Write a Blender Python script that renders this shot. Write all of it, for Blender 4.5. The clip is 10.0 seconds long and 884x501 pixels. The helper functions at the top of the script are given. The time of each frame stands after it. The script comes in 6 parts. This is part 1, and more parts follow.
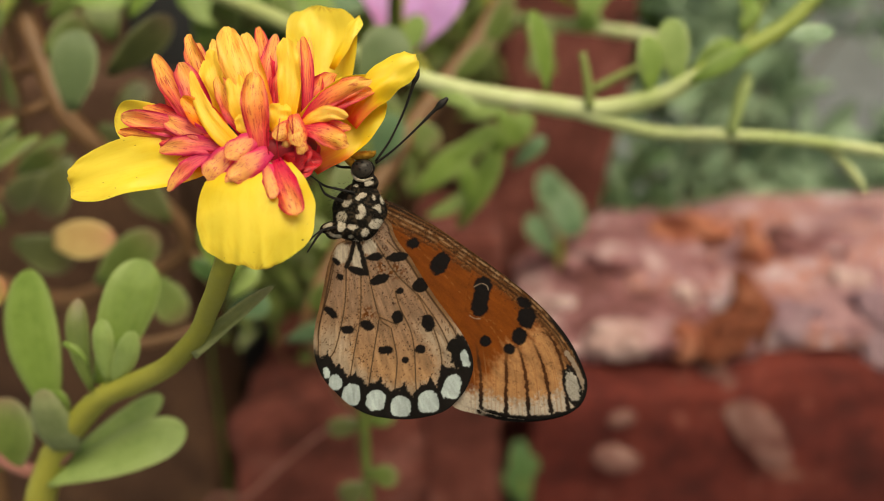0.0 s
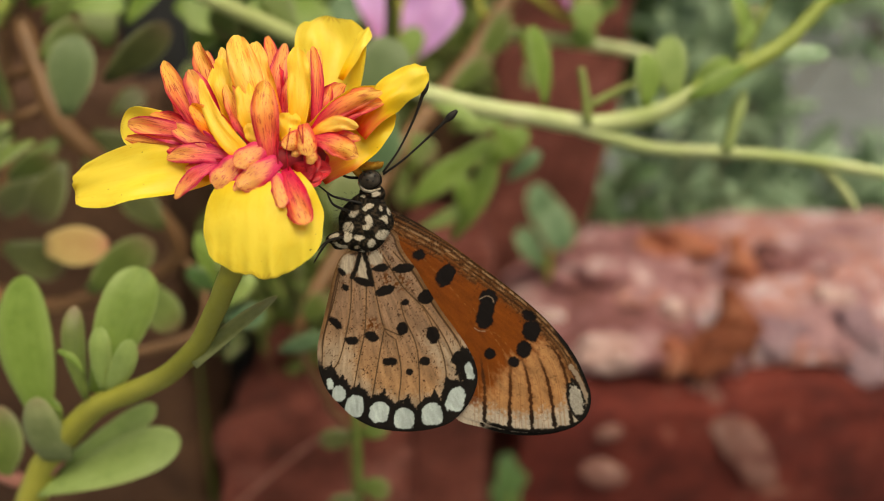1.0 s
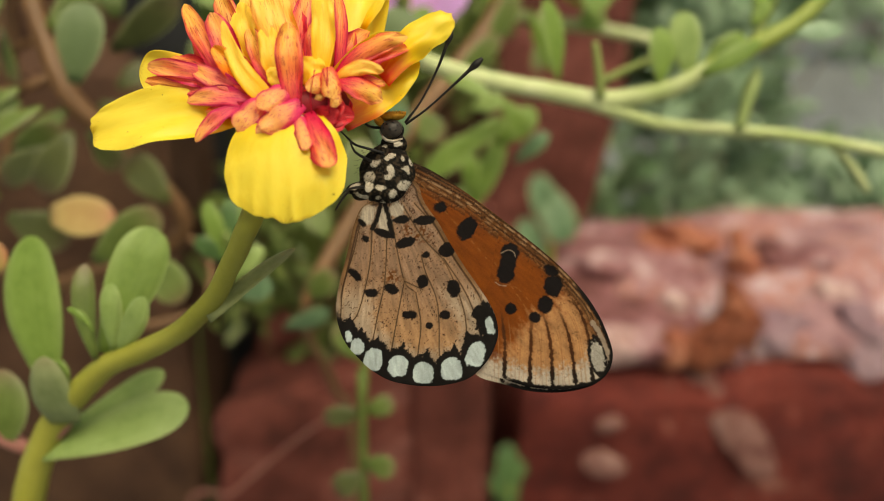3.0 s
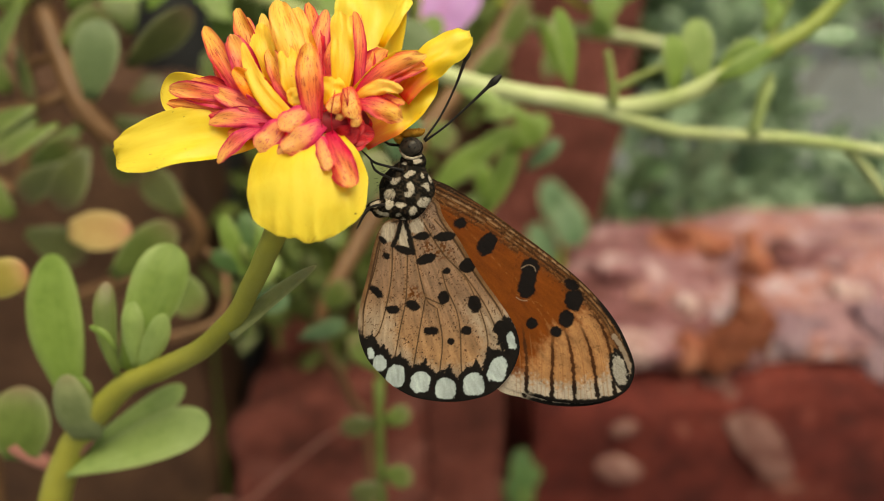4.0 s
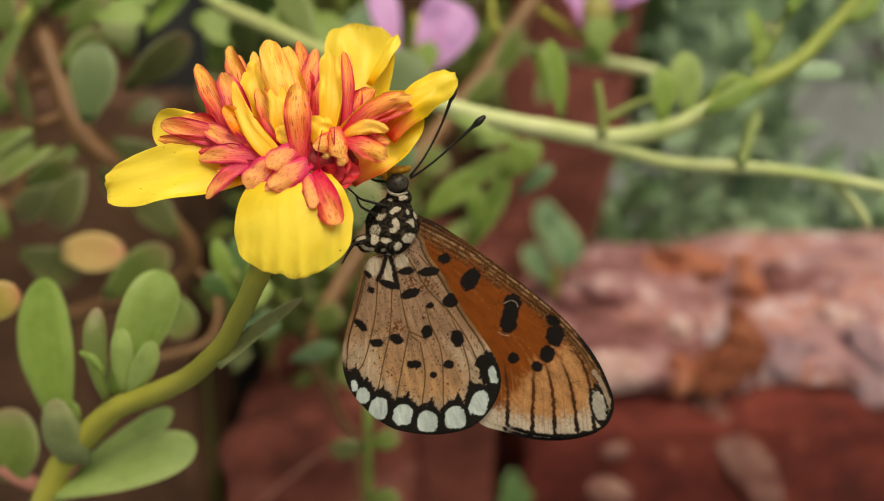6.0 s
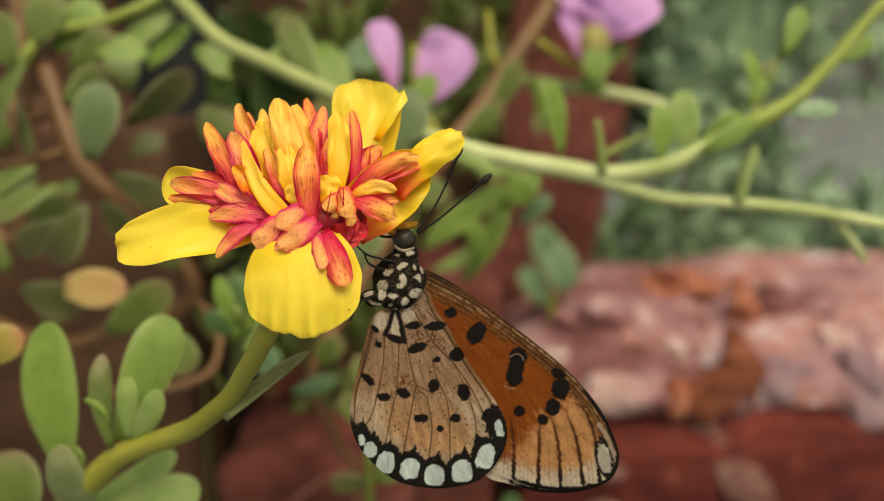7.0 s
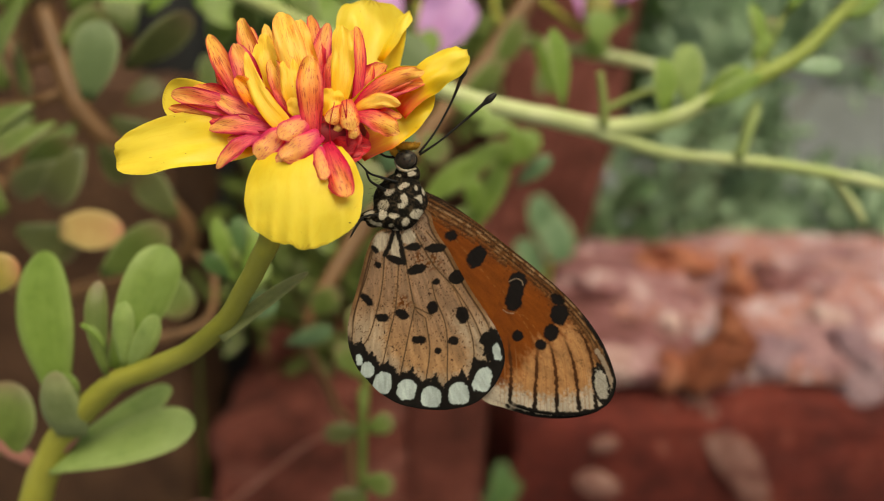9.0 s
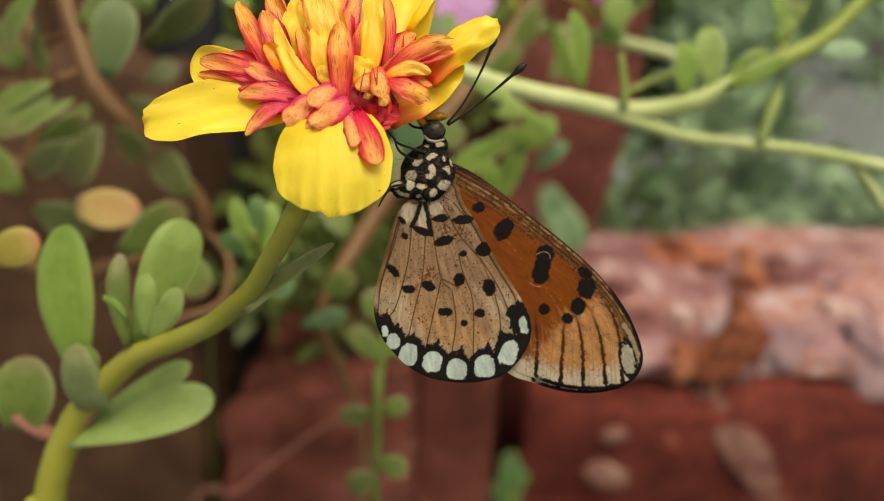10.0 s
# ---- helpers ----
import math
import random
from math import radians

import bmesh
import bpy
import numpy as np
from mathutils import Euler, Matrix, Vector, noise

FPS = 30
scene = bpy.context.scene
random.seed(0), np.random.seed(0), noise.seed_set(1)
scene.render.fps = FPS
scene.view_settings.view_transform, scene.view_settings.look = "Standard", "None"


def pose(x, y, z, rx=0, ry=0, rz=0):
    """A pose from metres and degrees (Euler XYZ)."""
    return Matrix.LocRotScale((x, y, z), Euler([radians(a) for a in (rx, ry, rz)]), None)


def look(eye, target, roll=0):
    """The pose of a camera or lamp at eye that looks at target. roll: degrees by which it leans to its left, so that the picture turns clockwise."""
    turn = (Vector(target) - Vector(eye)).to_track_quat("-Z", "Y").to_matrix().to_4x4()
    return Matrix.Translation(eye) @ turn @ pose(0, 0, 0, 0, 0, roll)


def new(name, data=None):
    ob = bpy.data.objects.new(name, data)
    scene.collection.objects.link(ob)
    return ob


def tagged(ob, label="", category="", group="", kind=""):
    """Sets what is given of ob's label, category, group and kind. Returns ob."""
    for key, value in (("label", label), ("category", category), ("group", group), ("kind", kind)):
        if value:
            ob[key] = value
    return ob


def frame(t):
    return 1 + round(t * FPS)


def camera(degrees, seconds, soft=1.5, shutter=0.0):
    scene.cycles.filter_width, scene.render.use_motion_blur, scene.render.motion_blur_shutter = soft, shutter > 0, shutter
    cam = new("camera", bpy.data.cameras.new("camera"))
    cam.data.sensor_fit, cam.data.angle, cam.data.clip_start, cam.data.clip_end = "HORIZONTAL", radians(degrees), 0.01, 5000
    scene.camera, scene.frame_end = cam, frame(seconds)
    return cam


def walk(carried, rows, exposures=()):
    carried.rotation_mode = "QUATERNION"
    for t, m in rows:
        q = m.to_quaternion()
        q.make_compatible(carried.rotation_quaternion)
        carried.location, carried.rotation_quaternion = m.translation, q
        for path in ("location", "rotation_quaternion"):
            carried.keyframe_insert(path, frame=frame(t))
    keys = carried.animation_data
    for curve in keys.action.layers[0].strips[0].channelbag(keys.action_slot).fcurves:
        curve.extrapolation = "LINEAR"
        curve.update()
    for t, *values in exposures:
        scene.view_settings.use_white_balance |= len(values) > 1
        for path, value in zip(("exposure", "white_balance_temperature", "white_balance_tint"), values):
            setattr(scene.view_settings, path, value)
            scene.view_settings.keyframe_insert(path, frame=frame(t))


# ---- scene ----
# ---- camera and its path (survey axes: right, ahead, up in millimetres; leaned 18 degrees down, 0.30 m above the ground) ----
SITE = Matrix.Translation((0, 0, 0.30)) @ Matrix.Rotation(radians(-18), 4, "X")
SITE3 = SITE.to_3x3()


def at(r, a, u):
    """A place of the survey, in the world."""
    return SITE @ (Vector((r, a, u)) * 0.001)


TO_EYE = SITE3 @ Vector((0, -1, 0))
RIGHT, UP, AHEAD = SITE3 @ Vector((1, 0, 0)), SITE3 @ Vector((0, 0, 1)), SITE3 @ Vector((0, 1, 0))

PATH = [
    (0.0, 4.18, -0.02, 1.12, 0.76, -2.18, -1.26),
    (0.3, 3.75, 0.11, 0.45, 0.54, -2.15, -0.96),
    (0.5, 4.33, -0.01, 0.80, 0.22, -1.81, -0.75),
    (0.7, 3.23, 0.05, 1.29, -0.17, -1.67, -0.59),
    (1.0, 2.02, 0.00, 1.15, -0.47, -1.27, -0.39),
    (1.3, 3.60, 0.32, -0.21, -0.35, -1.71, -0.56),
    (1.5, 3.15, 0.34, -1.20, -0.06, -1.84, -0.66),
    (1.7, 2.94, 0.27, -2.68, -0.06, -2.16, -0.51),
    (2.0, 2.94, 0.36, -3.08, -0.02, -2.19, -0.36),
    (2.2, 1.65, 0.16, -3.83, -0.63, -1.28, 0.05),
    (3.3, -1.25, 1.17, -3.90, -0.86, -1.06, 0.42),
    (3.5, -1.84, 1.07, -5.23, -0.84, -0.97, 0.36),
    (3.7, -1.83, 0.89, -3.08, -0.54, -0.79, -0.35),
    (4.0, -1.79, 0.72, -2.46, -0.22, -0.89, -0.41),
    (4.3, -0.46, 0.14, -1.61, 0.01, -0.15, 0.12),
    (4.5, 0.00, -0.00, 0.00, 0.02, 0.02, 0.00),
    (4.7, 0.97, -0.25, 0.26, 0.05, 0.15, 0.17),
    (5.0, 0.78, -0.29, 1.88, -0.24, 0.46, 0.20),
    (5.3, 0.15, -0.11, -0.39, -0.31, 0.25, 0.44),
    (5.5, 0.09, -0.23, -0.47, -0.24, 0.19, 0.34),
    (5.7, 0.58, -0.46, -0.62, -0.18, 0.33, 0.22),
    (6.0, -0.40, -0.67, -0.35, -0.37, 0.21, 0.37),
    (6.2, 0.29, -1.27, 3.11, -0.55, 0.93, 0.02),
    (7.3, -2.10, -1.56, 4.12, -0.87, 1.13, 0.34),
    (7.5, -2.05, -1.94, 4.14, -0.68, 1.02, 0.18),
    (7.7, -2.08, -2.05, 2.91, -0.50, 0.70, 0.40),
    (8.0, -1.59, -2.32, 3.90, -0.62, 0.93, 0.65),
    (8.3, -1.75, -2.11, 1.78, -1.01, 0.75, 1.31),
    (8.5, -2.13, -1.67, 1.19, -1.19, 0.77, 1.42),
    (8.7, -2.65, -1.50, 1.29, -1.61, 0.81, 1.49),
    (9.0, -2.15, -1.03, -2.40, -1.21, -0.03, 1.64),
    (9.3, -2.34, -0.95, -4.15, -0.96, -0.24, 1.51),
    (9.5, -3.42, -0.42, -6.12, -0.89, -0.65, 1.62),
    (9.7, -4.10, -0.37, -5.33, -0.84, -0.53, 1.59),
    (10.0, -4.27, -0.53, -4.84, -0.83, -0.41, 2.23),
]


def camera_pose(r, a, u, yaw, pitch, roll):
    eye = Vector((r, a, u)) * 0.001
    y, p = radians(yaw), radians(pitch)
    ahead = Vector((-math.sin(y) * math.cos(p), math.cos(y) * math.cos(p), math.sin(p)))
    return SITE @ look(eye, eye + ahead, roll)


cam = camera(62, 10.0, soft=0.5)
cam.data.dof.use_dof = True
cam.data.dof.focus_distance = 0.0703
cam.data.dof.aperture_fstop = 14.0
walk(cam, [(row[0], camera_pose(*row[1:])) for row in PATH], exposures=[(0.0, 0.43, 8150, -1), (1.0, 0.41, 8150, -1), (2.0, 0.45, 8150, -2), (3.5, 0.50, 8150, -4), (5.0, 0.41, 8150, -2), (6.0, 0.38, 8150, -2), (7.5, 0.38, 8150, -4), (8.0, 0.35, 8150, -4), (9.5, 0.36, 8150, -4), (10.0, 0.46, 8150, -5)])

# ---- sky, sun, exposure ----
SUN_UP, SUN_ROUND = 62, 160
world = bpy.data.worlds.new("sky")
scene.world = world
world.use_nodes = True
wn = world.node_tree
sky = wn.nodes.new("ShaderNodeTexSky")
sky.sky_type, sky.sun_disc = "NISHITA", False
sky.sun_elevation, sky.sun_rotation = radians(SUN_UP), radians(SUN_ROUND)
sky.air_density, sky.dust_density = 1.0, 6.0
back = wn.nodes["Background"]
back.inputs["Strength"].default_value = 0.10
wn.links.new(sky.outputs[0], back.inputs["Color"])
sun = new("sun", bpy.data.lights.new("sun", "SUN"))
sun.data.energy, sun.data.angle, sun.data.color = 1.75, radians(45), (1.0, 0.96, 0.9)
s_dir = Vector((math.sin(radians(SUN_ROUND)) * math.cos(radians(SUN_UP)), math.cos(radians(SUN_ROUND)) * math.cos(radians(SUN_UP)), math.sin(radians(SUN_UP))))
sun.matrix_world = look(s_dir * 3, (0, 0, 0))


# ---- materials ----
def base_mat(name):
    m = bpy.data.materials.new(name)
    m.use_nodes = True
    nt = m.node_tree
    return m, nt, nt.nodes["Principled BSDF"], nt.nodes["Material Output"]


def node(nt, kind, **values):
    n = nt.nodes.new(kind)
    for key, v in values.items():
        n.inputs[key].default_value = v
    return n


def ramp(nt, source, stops):
    n = nt.nodes.new("ShaderNodeValToRGB")
    el = n.color_ramp.elements
    while len(el) < len(stops):
        el.new(0.5)
    for e, (p, c) in zip(el, stops):
        e.position, e.color = p, (*c, 1)
    nt.links.new(source, n.inputs["Fac"])
    return n


def noise_at(nt, coord, scale, detail=4, rough=0.55, stretch=None):
    n = node(nt, "ShaderNodeTexNoise", Scale=scale, Detail=detail, Roughness=rough)
    if stretch:
        mp = nt.nodes.new("ShaderNodeMapping")
        mp.inputs["Scale"].default_value = stretch
        nt.links.new(coord, mp.inputs["Vector"])
        coord = mp.outputs[0]
    nt.links.new(coord, n.inputs["Vector"])
    return n


def mixed(nt, fac, a, b, mode="MIX"):
    n = nt.nodes.new("ShaderNodeMix")
    n.data_type, n.blend_type = "RGBA", mode
    for slot, v in ((0, fac), (6, a), (7, b)):
        if hasattr(v, "links"):
            nt.links.new(v, n.inputs[slot])
        else:
            n.inputs[slot].default_value = (*v, 1) if isinstance(v, tuple) else v
    return n.outputs[2]


def maths(nt, op, a, b=0.0, clamp=False):
    n = nt.nodes.new("ShaderNodeMath")
    n.operation, n.use_clamp = op, clamp
    for slot, v in ((0, a), (1, b)):
        if hasattr(v, "links"):
            nt.links.new(v, n.inputs[slot])
        else:
            n.inputs[slot].default_value = v
    return n.outputs[0]


def bumped(nt, bsdf, height, strength, distance):
    b = node(nt, "ShaderNodeBump", Strength=strength, Distance=distance)
    nt.links.new(height, b.inputs["Height"])
    nt.links.new(b.outputs[0], bsdf.inputs["Normal"])


def translucent(nt, bsdf, out, color, share):
    """Lets part of the light through a thin petal or leaf."""
    t = nt.nodes.new("ShaderNodeBsdfTranslucent")
    nt.links.new(color, t.inputs["Color"])
    mx = nt.nodes.new("ShaderNodeMixShader")
    mx.inputs[0].default_value = share
    nt.links.new(bsdf.outputs[0], mx.inputs[1])
    nt.links.new(t.outputs[0], mx.inputs[2])
    nt.links.new(mx.outputs[0], out.inputs["Surface"])


def uv_parts(nt):
    uv = nt.nodes.new("ShaderNodeUVMap")
    uv.uv_map = "UVMap"
    sp = nt.nodes.new("ShaderNodeSeparateXYZ")
    nt.links.new(uv.outputs[0], sp.inputs[0])
    return uv.outputs[0], sp.outputs[0], sp.outputs[1]


def leaf_mat(name, dark, mid, light, tip=None, gloss=0.45, share=0.15):
    """Fleshy purslane leaf: mottled green, paler rim, reddish tip where given."""
    m, nt, bsdf, out = base_mat(name)
    uv, u, v = uv_parts(nt)
    co = nt.nodes.new("ShaderNodeTexCoord").outputs["Object"]
    rnd = nt.nodes.new("ShaderNodeObjectInfo").outputs["Random"]
    n1 = noise_at(nt, co, 160, 3)
    fine = noise_at(nt, co, 2200, 2)
    c = ramp(nt, n1.outputs[0], [(0.3, dark), (0.55, mid), (0.75, light)]).outputs[0]
    c = mixed(nt, maths(nt, "MULTIPLY", rnd, 0.45), c, light)
    c = mixed(nt, maths(nt, "MULTIPLY", fine.outputs[0], 0.22), c, dark)
    patch = noise_at(nt, co, 620, 4, 0.65)
    c = mixed(nt, maths(nt, "MULTIPLY", ramp(nt, patch.outputs[0], [(0.42, (0, 0, 0)), (0.66, (1, 1, 1))]).outputs[0], 0.38), c, light)
    c = mixed(nt, maths(nt, "MULTIPLY", ramp(nt, patch.outputs[0], [(0.34, (1, 1, 1)), (0.46, (0, 0, 0))]).outputs[0], 0.35), c, dark)
    side = maths(nt, "ABSOLUTE", maths(nt, "SUBTRACT", maths(nt, "MULTIPLY", u, 2.0), 1.0))
    c = mixed(nt, maths(nt, "MULTIPLY", maths(nt, "POWER", side, 5.0), 0.5), c, mixed_rgb(light, (0.45, 0.48, 0.25), 0.4))
    vein = noise_at(nt, uv, 1.0, 3, 0.6, (9, 1.5, 1))
    c = mixed(nt, maths(nt, "MULTIPLY", ramp(nt, vein.outputs[0], [(0.45, (0, 0, 0)), (0.7, (1, 1, 1))]).outputs[0], 0.4), c, dark)
    if tip:
        end = maths(nt, "MULTIPLY", maths(nt, "POWER", v, 7.0), 0.75)
        c = mixed(nt, end, c, tip)
    nt.links.new(c, bsdf.inputs["Base Color"])
    bsdf.inputs["Roughness"].default_value = gloss
    bsdf.inputs["Specular IOR Level"].default_value = 0.35
    bumped(nt, bsdf, fine.outputs[0], 0.25, 0.0002)
    translucent(nt, bsdf, out, c, share)
    return m


def stem_mat(name, a, b, tint, gloss=0.45):
    m, nt, bsdf, out = base_mat(name)
    co = nt.nodes.new("ShaderNodeTexCoord").outputs["Object"]
    n1 = noise_at(nt, co, 90, 4)
    n2 = noise_at(nt, co, 900, 3)
    c = ramp(nt, n1.outputs[0], [(0.32, a), (0.6, b), (0.8, tint)]).outputs[0]
    c = mixed(nt, maths(nt, "MULTIPLY", n2.outputs[0], 0.25), c, a)
    nt.links.new(c, bsdf.inputs["Base Color"])
    bsdf.inputs["Roughness"].default_value = gloss
    bsdf.inputs["Specular IOR Level"].default_value = 0.3
    bumped(nt, bsdf, n2.outputs[0], 0.2, 0.0003)
    return m


def petal_mat(name, tip, mid, base, streak, reach=0.5, amount=0.8, share=0.3, rim=0.0, spread=0.9, relief=0.3, specks=0.0):
    """Petal: colour runs from base to tip in fine lengthwise streaks."""
    m, nt, bsdf, out = base_mat(name)
    uv, u, v = uv_parts(nt)
    info = nt.nodes.new("ShaderNodeObjectInfo").outputs["Random"]
    shift = nt.nodes.new("ShaderNodeCombineXYZ")
    nt.links.new(maths(nt, "MULTIPLY", info, 37.0), shift.inputs[0])
    nt.links.new(maths(nt, "MULTIPLY", info, 11.0), shift.inputs[1])
    add = nt.nodes.new("ShaderNodeVectorMath")
    nt.links.new(uv, add.inputs[0])
    nt.links.new(shift.outputs[0], add.inputs[1])
    long = noise_at(nt, add.outputs[0], 1.0, 3, 0.6, (8, 1.1, 1))
    thin = noise_at(nt, add.outputs[0], 1.0, 2, 0.55, (21, 7, 1))
    broad = noise_at(nt, add.outputs[0], 1.0, 2, 0.5, (1.8, 1.2, 1))
    side = maths(nt, "ABSOLUTE", maths(nt, "SUBTRACT", maths(nt, "MULTIPLY", u, 2.0), 1.0))
    along = maths(nt, "ADD", v, maths(nt, "MULTIPLY", maths(nt, "SUBTRACT", long.outputs[0], 0.5), spread * 1.5))
    along = maths(nt, "ADD", along, maths(nt, "MULTIPLY", maths(nt, "SUBTRACT", broad.outputs[0], 0.5), spread))
    along = maths(nt, "SUBTRACT", along, maths(nt, "MULTIPLY", maths(nt, "POWER", side, 3.0), rim))
    c = ramp(nt, along, [(0.0, base), (reach * 0.55, mixed_rgb(base, mid, 0.35)), (reach, mid), (min(0.97, reach + 0.34), tip)]).outputs[0]
    dash = ramp(nt, thin.outputs[0], [(0.565, (0, 0, 0)), (0.61, (1, 1, 1))]).outputs[0]
    c = mixed(nt, maths(nt, "MULTIPLY", dash, amount), c, streak)
    if specks:
        dots = noise_at(nt, add.outputs[0], 1.0, 2, 0.5, (16, 22, 1))
        c = mixed(nt, maths(nt, "MULTIPLY", ramp(nt, dots.outputs[0], [(0.72, (0, 0, 0)), (0.76, (1, 1, 1))]).outputs[0], specks), c, (0.20, 0.10, 0.01))
        hem = maths(nt, "MULTIPLY", ramp(nt, v, [(0.955, (0, 0, 0)), (0.998, (1, 1, 1))]).outputs[0], ramp(nt, thin.outputs[0], [(0.40, (0, 0, 0)), (0.62, (1, 1, 1))]).outputs[0])
        c = mixed(nt, maths(nt, "MULTIPLY", hem, 0.75), c, (0.50, 0.26, 0.015))
        tan = noise_at(nt, add.outputs[0], 1.0, 4, 0.6, (2.6, 2.2, 1))
        c = mixed(nt, maths(nt, "MULTIPLY", ramp(nt, tan.outputs[0], [(0.5, (0, 0, 0)), (0.75, (1, 1, 1))]).outputs[0], 0.4), c, (0.78, 0.52, 0.015))
    edge = maths(nt, "MULTIPLY", maths(nt, "POWER", side, 7.0), min(0.75, rim * 2.0), True)
    edge = maths(nt, "MULTIPLY", edge, maths(nt, "SUBTRACT", 1.0, maths(nt, "MULTIPLY", maths(nt, "POWER", v, 6.0), 0.5), True))
    c = mixed(nt, edge, c, streak)
    nt.links.new(c, bsdf.inputs["Base Color"])
    bsdf.inputs["Roughness"].default_value = 0.4
    bsdf.inputs["Specular IOR Level"].default_value = 0.42
    bumped(nt, bsdf, long.outputs[0], relief, 0.0004)
    translucent(nt, bsdf, out, c, share)
    return m


def mixed_rgb(a, b, k=0.5):
    return tuple(x * (1 - k) + y * k for x, y in zip(a, b))


def rock_mat(name, stops, scale=55, fine=420, rough=0.85, relief=0.5, shift=0.0, contrast=1.7, tint=(1.0, 0.95, 1.07)):
    """Weathered laterite: blotches, pits, dust."""
    stops = [(at_stop, tuple(k * v for k, v in zip(tint, c))) for at_stop, c in stops]
    m, nt, bsdf, out = base_mat(name)
    co = nt.nodes.new("ShaderNodeTexCoord").outputs["Object"]
    n1 = noise_at(nt, co, scale, 5, 0.6)
    n2 = noise_at(nt, co, scale * 2.6, 4, 0.6)
    n3 = noise_at(nt, co, fine, 5, 0.65)
    mixv = maths(nt, "ADD", maths(nt, "MULTIPLY", n1.outputs[0], 0.6), maths(nt, "MULTIPLY", n2.outputs[0], 0.4))
    mixv = maths(nt, "ADD", maths(nt, "MULTIPLY", maths(nt, "SUBTRACT", mixv, 0.5), contrast), 0.5 + shift)
    c = ramp(nt, mixv, stops).outputs[0]
    pits = ramp(nt, n3.outputs[0], [(0.36, (1, 1, 1)), (0.5, (0, 0, 0))]).outputs[0]
    c = mixed(nt, maths(nt, "MULTIPLY", pits, 0.5), c, mixed_rgb(stops[0][1], (0.02, 0.01, 0.01)))
    nt.links.new(c, bsdf.inputs["Base Color"])
    bsdf.inputs["Roughness"].default_value = rough
    bsdf.inputs["Specular IOR Level"].default_value = 0.25
    bumped(nt, bsdf, n3.outputs[0], relief, 0.003)
    return m


def paint_mat(name, rough=0.6, sheen=0.0, relief=0.15):
    """Scales of a wing: pigment held per vertex."""
    m, nt, bsdf, out = base_mat(name)
    col = nt.nodes.new("ShaderNodeVertexColor")
    col.layer_name = "pigment"
    co = nt.nodes.new("ShaderNodeTexCoord").outputs["Object"]
    n = noise_at(nt, co, 6500, 2)
    c = mixed(nt, maths(nt, "MULTIPLY", n.outputs[0], 0.3), col.outputs["Color"], mixed(nt, 0.6, col.outputs["Color"], (0.004, 0.003, 0.002)))
    nt.links.new(c, bsdf.inputs["Base Color"])
    bsdf.inputs["Roughness"].default_value = rough
    bsdf.inputs["Specular IOR Level"].default_value = 0.07
    bumped(nt, bsdf, n.outputs[0], relief, 0.0001)
    return m


def plain_mat(name, a, b, scale, rough=0.5, spec=0.3, relief=0.2, depth=0.0002):
    m, nt, bsdf, out = base_mat(name)
    co = nt.nodes.new("ShaderNodeTexCoord").outputs["Object"]
    n = noise_at(nt, co, scale, 4)
    c = ramp(nt, n.outputs[0], [(0.35, a), (0.65, b)]).outputs[0]
    nt.links.new(c, bsdf.inputs["Base Color"])
    bsdf.inputs["Roughness"].default_value = rough
    bsdf.inputs["Specular IOR Level"].default_value = spec
    bumped(nt, bsdf, n.outputs[0], relief, depth)
    return m


YELLOW = petal_mat("petal_yellow", (0.95, 0.78, 0.10), (0.94, 0.71, 0.035), (0.92, 0.47, 0.015), (0.86, 0.58, 0.02), 0.22, 0.12, 0.42, 0.0, 0.25, 0.08, 0.8)
GOLD = petal_mat("petal_gold", (1.0, 0.74, 0.10), (1.0, 0.62, 0.03), (0.96, 0.34, 0.02), (0.80, 0.22, 0.01), 0.22, 0.15, 0.45, 0.05, 0.3)
PALE = petal_mat("petal_pale_yellow", (1.0, 0.72, 0.16), (1.0, 0.64, 0.08), (0.97, 0.36, 0.04), (0.88, 0.18, 0.04), 0.25, 0.4, 0.45, 0.30, 0.35)
FLAME = petal_mat("petal_flame_based", (0.95, 0.76, 0.08), (0.95, 0.66, 0.03), (0.80, 0.05, 0.025), (0.86, 0.50, 0.02), 0.36, 0.12, 0.42, 0.0, 0.25, 0.08, 0.8)
PEACH = petal_mat("petal_peach", (1.0, 0.64, 0.14), (0.99, 0.34, 0.11), (0.84, 0.012, 0.09), (0.52, 0.012, 0.035), 0.50, 0.65, 0.5, 0.42, 0.45)
ORANGE = petal_mat("petal_orange", (1.0, 0.48, 0.04), (0.98, 0.30, 0.03), (0.90, 0.05, 0.05), (0.62, 0.02, 0.02), 0.40, 0.75, 0.45, 0.40, 0.5)
RED = petal_mat("petal_red", (1.0, 0.50, 0.12), (0.95, 0.16, 0.12), (0.79, 0.010, 0.10), (0.46, 0.008, 0.04), 0.54, 0.6, 0.5, 0.6, 0.55)
PINK = petal_mat("petal_pink", (1.0, 0.58, 0.17), (0.97, 0.25, 0.18), (0.82, 0.018, 0.16), (0.52, 0.010, 0.07), 0.48, 0.6, 0.5, 0.7, 0.55)
BLUSHED = petal_mat("petal_blushed", (1.0, 0.58, 0.20), (0.98, 0.40, 0.20), (0.90, 0.06, 0.22), (0.66, 0.016, 0.14), 0.30, 0.6, 0.5, 0.9, 0.35)
BLUSHED_PEACH = petal_mat("petal_blushed_peach", (1.0, 0.62, 0.17), (1.0, 0.48, 0.13), (0.93, 0.16, 0.09), (0.64, 0.02, 0.06), 0.32, 0.85, 0.45, 0.6, 0.4)
